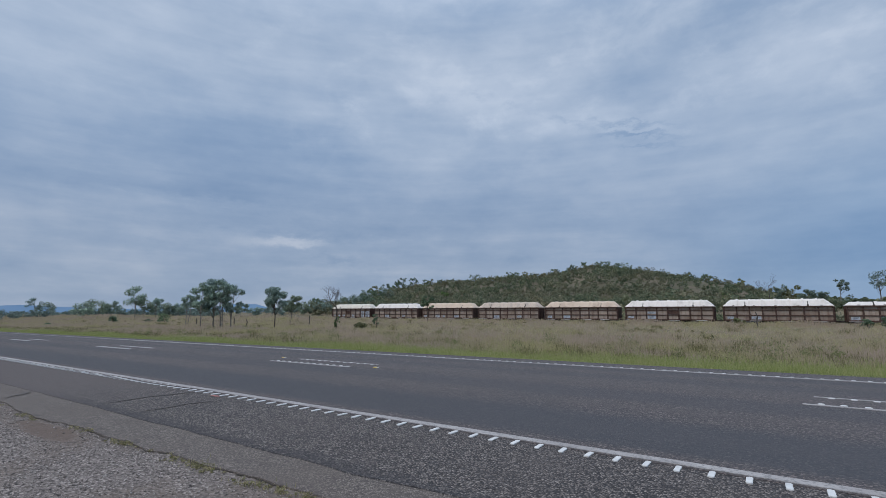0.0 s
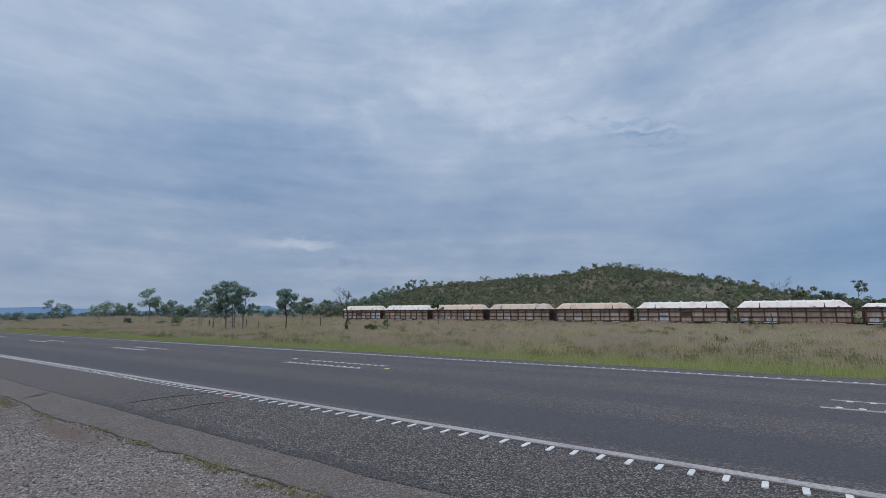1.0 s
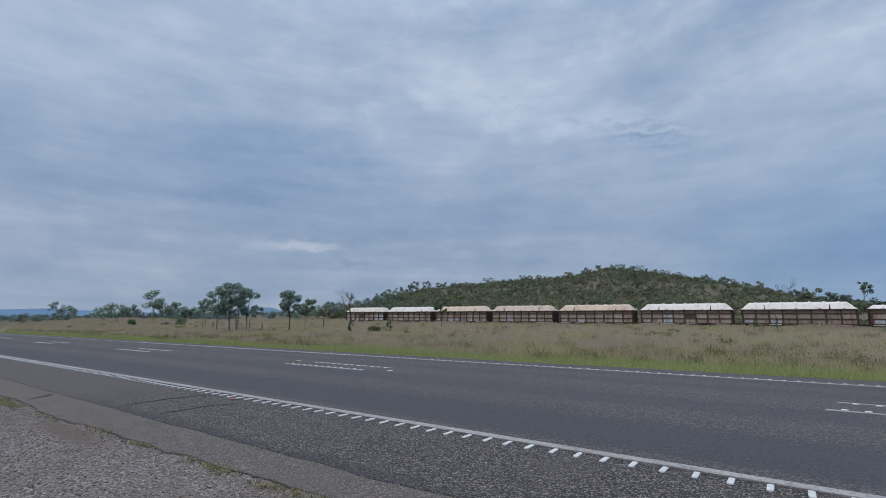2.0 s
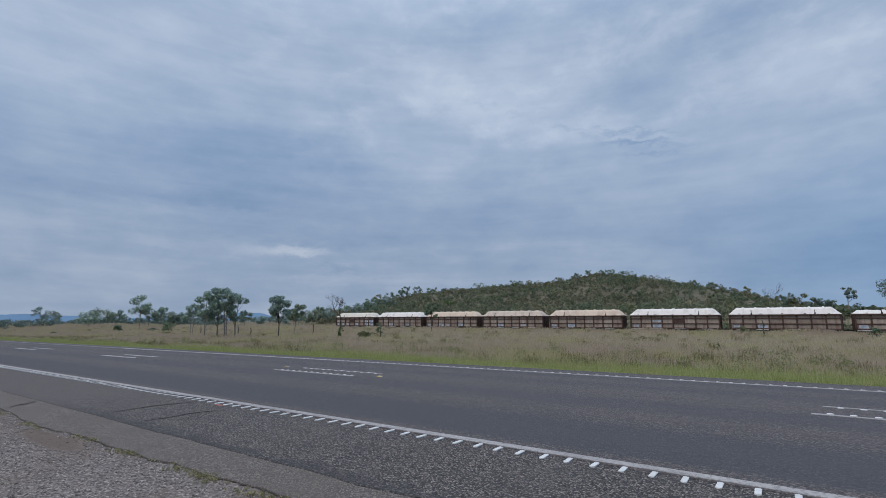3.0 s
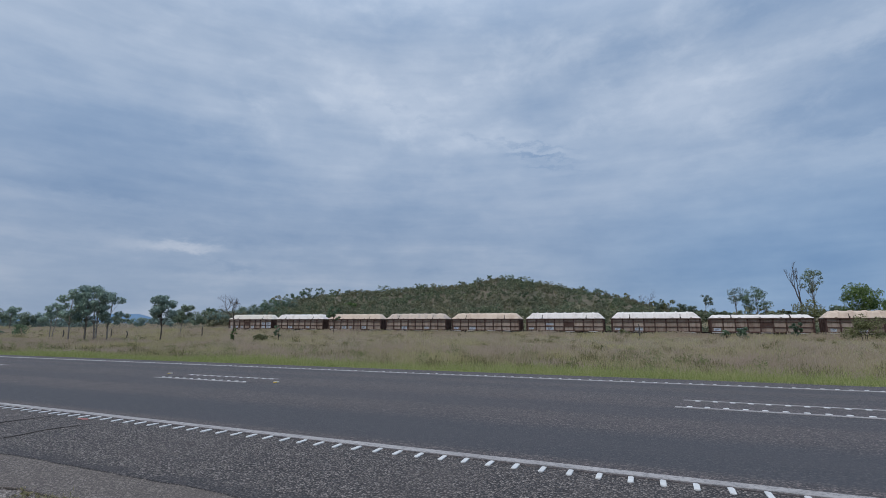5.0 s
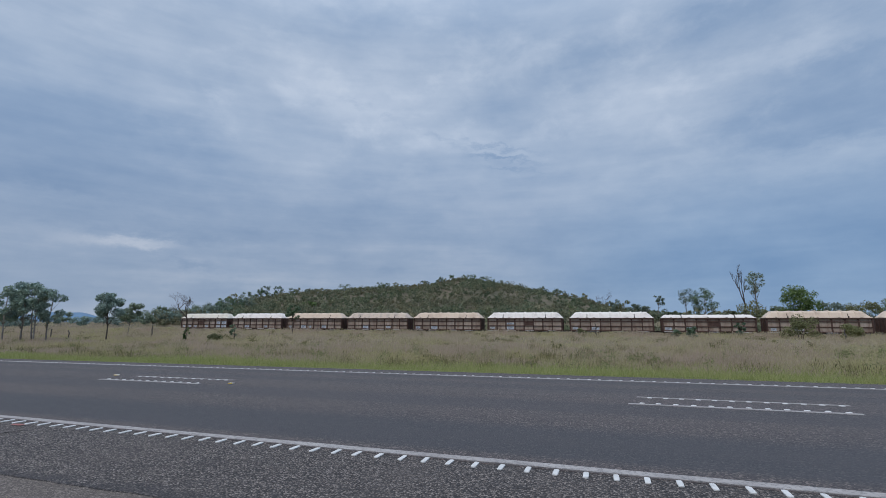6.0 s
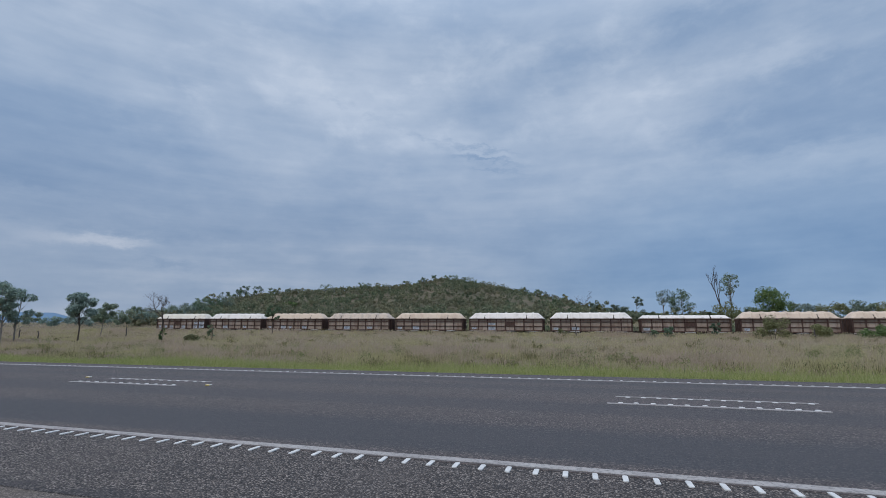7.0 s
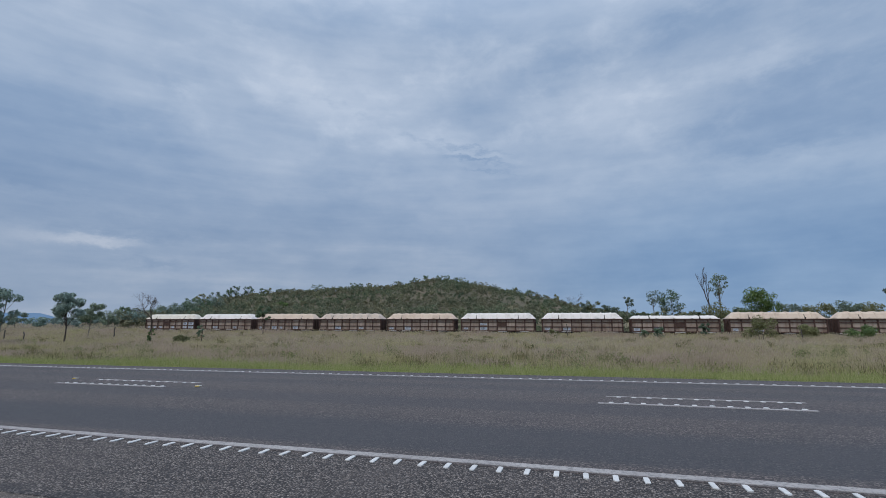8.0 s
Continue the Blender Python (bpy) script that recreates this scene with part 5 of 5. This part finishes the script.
# ---------------------------------------------------------------- grass
def blades(rs, x, y, high, wide, lean, heads=0.0):
    """Single grass blades as thin leaning triangles; some carry a seed head."""
    n = len(x)
    z = ground_z(x, y)
    a = rs.rand(n) * 6.283
    ux, uy = np.cos(a) * wide / 2, np.sin(a) * wide / 2
    b = rs.rand(n) * 6.283
    tx, ty = np.cos(b) * high * lean, np.sin(b) * high * lean
    root = np.stack([x, y, z - 0.03], 1)
    tip = np.stack([x + tx, y + ty, z + high], 1)
    side = np.stack([ux, uy, np.zeros(n)], 1)
    v = np.stack([root - side, root + side, tip], 1).reshape(-1, 3)
    t = np.arange(n * 3).reshape(-1, 3)
    if heads:
        m = rs.rand(n) < heads
        tp, sd, hh = tip[m], side[m], high[m][:, None]
        k = len(tp)
        low = tp - np.array([0, 0, 1.0]) * hh * 0.24
        mid = (tp + low) / 2
        hv = np.stack([low, mid + sd * 1.5, tp + np.array([0, 0, 0.03]), mid - sd * 1.5], 1).reshape(-1, 3)
        q = np.arange(k)[:, None] * 4 + len(v)
        t = np.concatenate([t, q + np.array([[0, 1, 2]]), q + np.array([[0, 2, 3]])])
        v = np.concatenate([v, hv])
    return v, t


def spread(rs, n, y0, y1, power=1.6):
    """Places in the fan of country that the road looks over, thinner far away."""
    u = rs.rand(n)
    e = 1 - power
    y = (y0 ** e + u * (y1 ** e - y0 ** e)) ** (1 / e)
    x = y * rs.uniform(-4.9, 0.75, n)
    x += rs.randn(n) * 0.3
    return x, y


def clumped(rs, x, y, scale, keep):
    v = np.sin(x * scale * 1.3 + 2.1 * np.sin(y * scale * 0.9)) * np.sin(y * scale * 1.9 + 1.7 * np.sin(x * scale * 0.6)) * 0.5 + 0.5
    return rs.rand(len(x)) < keep + (1 - keep) * v


def value_noise(x, y, size, seed):
    """Smooth random field from 0 to 1 with lumps of about size metres."""
    g = np.random.RandomState(seed).rand(256, 256)
    u, w = x / size, y / size
    i, j = np.floor(u).astype(int), np.floor(w).astype(int)
    a, b = u - i, w - j
    a, b = a * a * (3 - 2 * a), b * b * (3 - 2 * b)
    i0, j0, i1, j1 = i % 256, j % 256, (i + 1) % 256, (j + 1) % 256
    return (g[i0, j0] * (1 - a) + g[i1, j0] * a) * (1 - b) + (g[i0, j1] * (1 - a) + g[i1, j1] * a) * b


def make_grass():
    rs = np.random.RandomState(31)
    x, y = spread(rs, 900000, 17.0, 150, 1.8)
    keep = clumped(rs, x, y, 0.55, 0.45) & ~((y > 80.3) & (y < 85.7)) & (rs.rand(len(x)) < ease(y, 16.5, 24) + 0.06)
    x, y = x[keep], y[keep]
    swell = 0.55 * value_noise(x, y, 5.5, 1) + 0.3 * value_noise(x, y, 1.7, 2) + 0.15 * value_noise(x, y, 0.7, 3)
    tall = 0.15 + 0.20 * rs.rand(len(x)) ** 1.8 + 0.40 * ease(swell, 0.36, 0.78) + 0.05 * rs.randn(len(x))
    tall = np.clip(tall, 0.10, 1.0) * (0.6 + 0.4 * ease(y, 18.5, 26)) * (1 + 0.45 * ease(y, 45, 75))
    v, t = blades(rs, x, y, tall, 0.005 + 0.00040 * np.hypot(x, y), 1.5 * rs.rand(len(x)) + 0.15, 0.45)
    tagged(put("dry_grass", fast_mesh("dry_grass", v, t), DRY), "long dry seeding grass, tan with olive patches", "grass", kind="stuff")
    x, y = spread(rs, 260000, 13.75, 26, 1.9)
    edge = 14.25 + 0.16 * np.sin(x * 0.9) + 0.12 * np.sin(x * 2.3 + 1)
    keep = (y > edge) & clumped(rs, x, y, 1.1, 0.55) & (rs.rand(len(x)) < 1.08 - ease(y, 16.5, 26))
    x, y = x[keep], y[keep]
    tall = (0.10 + 0.22 * rs.rand(len(x))) * (0.45 + 0.55 * ease(y, 13.9, 16)) * (1 + 0.5 * np.sin(x * 0.31) * np.sin(x * 0.13 + y))
    v, t = blades(rs, x, y, np.clip(tall, 0.04, 0.6), 0.006 + 0.00045 * np.hypot(x, y), 0.8 * rs.rand(len(x)) + 0.1, 0.08)
    tagged(put("verge_grass", fast_mesh("verge_grass", v, t), GREENGRASS), "short bright green roadside verge grass", "grass", kind="stuff")
    # rank growth along the foot of the railway bank
    n = 70000
    x, y = rs.uniform(-240, 75, n), rs.uniform(74.5, 80.2, n)
    tall = (0.45 + 0.5 * rs.rand(n)) * (0.8 + 0.25 * np.sin(x * 0.5) * np.sin(x * 0.17 + 1))
    v, t = blades(rs, x, y, tall, np.full(n, 0.05), 0.6 * rs.rand(n) + 0.1, 0.3)
    tagged(put("bank_grass", fast_mesh("bank_grass", v, t), DRY), "rank dry grass along the railway bank", "grass", kind="stuff")
    # darker tussocks
    cx, cy = spread(rs, 1000, 18, 78, 1.5)
    idx = np.repeat(np.arange(1000), 80)
    rad = rs.uniform(0.12, 0.45, 1000)[idx]
    x, y = cx[idx] + rs.randn(len(idx)) * rad, cy[idx] + rs.randn(len(idx)) * rad
    tall = rs.uniform(0.3, 0.6, 1000)[idx] * rs.uniform(0.5, 1.0, len(idx))
    v, t = blades(rs, x, y, tall, 0.010 + 0.0006 * np.hypot(x, y), 0.45 * rs.rand(len(x)), 0.1)
    tagged(put("tussocks", fast_mesh("tussocks", v, t), TUSSOCK), "olive tussocks among the dry grass", "grass", kind="stuff")


make_grass()


# ---------------------------------------------------------------- the broken edge beside the camera
EDGE_X = (-12, -10.3, -8.2, -7.4, -6.6, -5.8, -5.3, -4.4, -3.5, -2.8, -1.5)
EDGE_Y = (2.24, 2.30, 2.22, 2.31, 2.38, 2.36, 2.39, 2.40, 2.40, 2.46, 2.52)
# where weeds grow thickest along the broken edge: place, reach and amount
WEED_PATCHES = [(-10.3, 0.45, 90), (-8.25, 0.22, 10), (-6.75, 0.2, 10), (-5.62, 0.13, 18), (-4.75, 0.1, 8), (-4.22, 0.2, 26), (-3.45, 0.12, 14), (-2.95, 0.16, 18), (-5.0, 2.4, 16)]


def edge_weeds():
    rs = np.random.RandomState(41)
    cx = np.concatenate([x + rs.randn(n) * w for x, w, n in WEED_PATCHES])
    cy = np.interp(cx, EDGE_X, EDGE_Y) + rs.randn(len(cx)) * 0.028 - 0.02
    cy[:90] -= np.abs(rs.randn(90)) * 0.10
    mats = [(x, y, FALL * 2.4 - 0.02, rs.uniform(0.04, 0.12), rs.uniform(0.018, 0.045)) for x, y in zip(cx, cy)]
    wood_stuff("edge_mat_weeds", "mats of small creeping weeds along the broken seal", mats, WEED, 42, 0.008, 26)
    idx = np.repeat(np.arange(len(cx)), 16)
    x = cx[idx] + rs.randn(len(idx)) * 0.06
    y = cy[idx] + rs.randn(len(idx)) * 0.025
    tall = (0.012 + 0.05 * rs.rand(len(cx)) ** 2)[idx] * rs.uniform(0.4, 1.1, len(idx))
    v, t = blades(rs, x, y, tall, np.full(len(x), 0.005), 1.8 * rs.rand(len(x)), 0.08)
    v[:, 2] += 0.02
    tagged(put("edge_weeds", fast_mesh("edge_weeds", v, t), WEED), "small weeds along the broken seal edge", "weeds", kind="stuff")


def loose_stones():
    rs = np.random.RandomState(43)
    n = 26000
    x = rs.uniform(-11, -1.0, n)
    y = 2.42 - 1.9 * rs.rand(n) ** 1.1
    bare = ((x + 7.1) ** 2 + (5.5 * (y - 2.12)) ** 2 < 0.8) & (rs.rand(n) < 0.85)
    x, y = x[~bare], y[~bare]
    n = len(x)
    s = 0.0035 + 0.0075 * rs.rand(n) ** 2.5
    shape = np.array([[1, 0, 0], [0, 1, 0], [-1, 0, 0], [0, -1, 0], [0.1, 0.1, 0.75], [0, 0, -0.6]], float)
    tri = np.array([[0, 1, 4], [1, 2, 4], [2, 3, 4], [3, 0, 4], [1, 0, 5], [2, 1, 5], [3, 2, 5], [0, 3, 5]])
    v = shape[None] * (1 + 0.30 * rs.randn(n, 6, 3)) * s[:, None, None]
    v += np.stack([x, y, FALL * y - 0.018 + s * 0.25], 1)[:, None, :]
    t = (tri[None] + (np.arange(n) * 6)[:, None, None]).reshape(-1, 3)
    tagged(put("loose_stones", fast_mesh("loose_stones", v.reshape(-1, 3), t), STONE), "loose grey and pale stones on gravel", "stones", kind="stuff")


edge_weeds()
loose_stones()
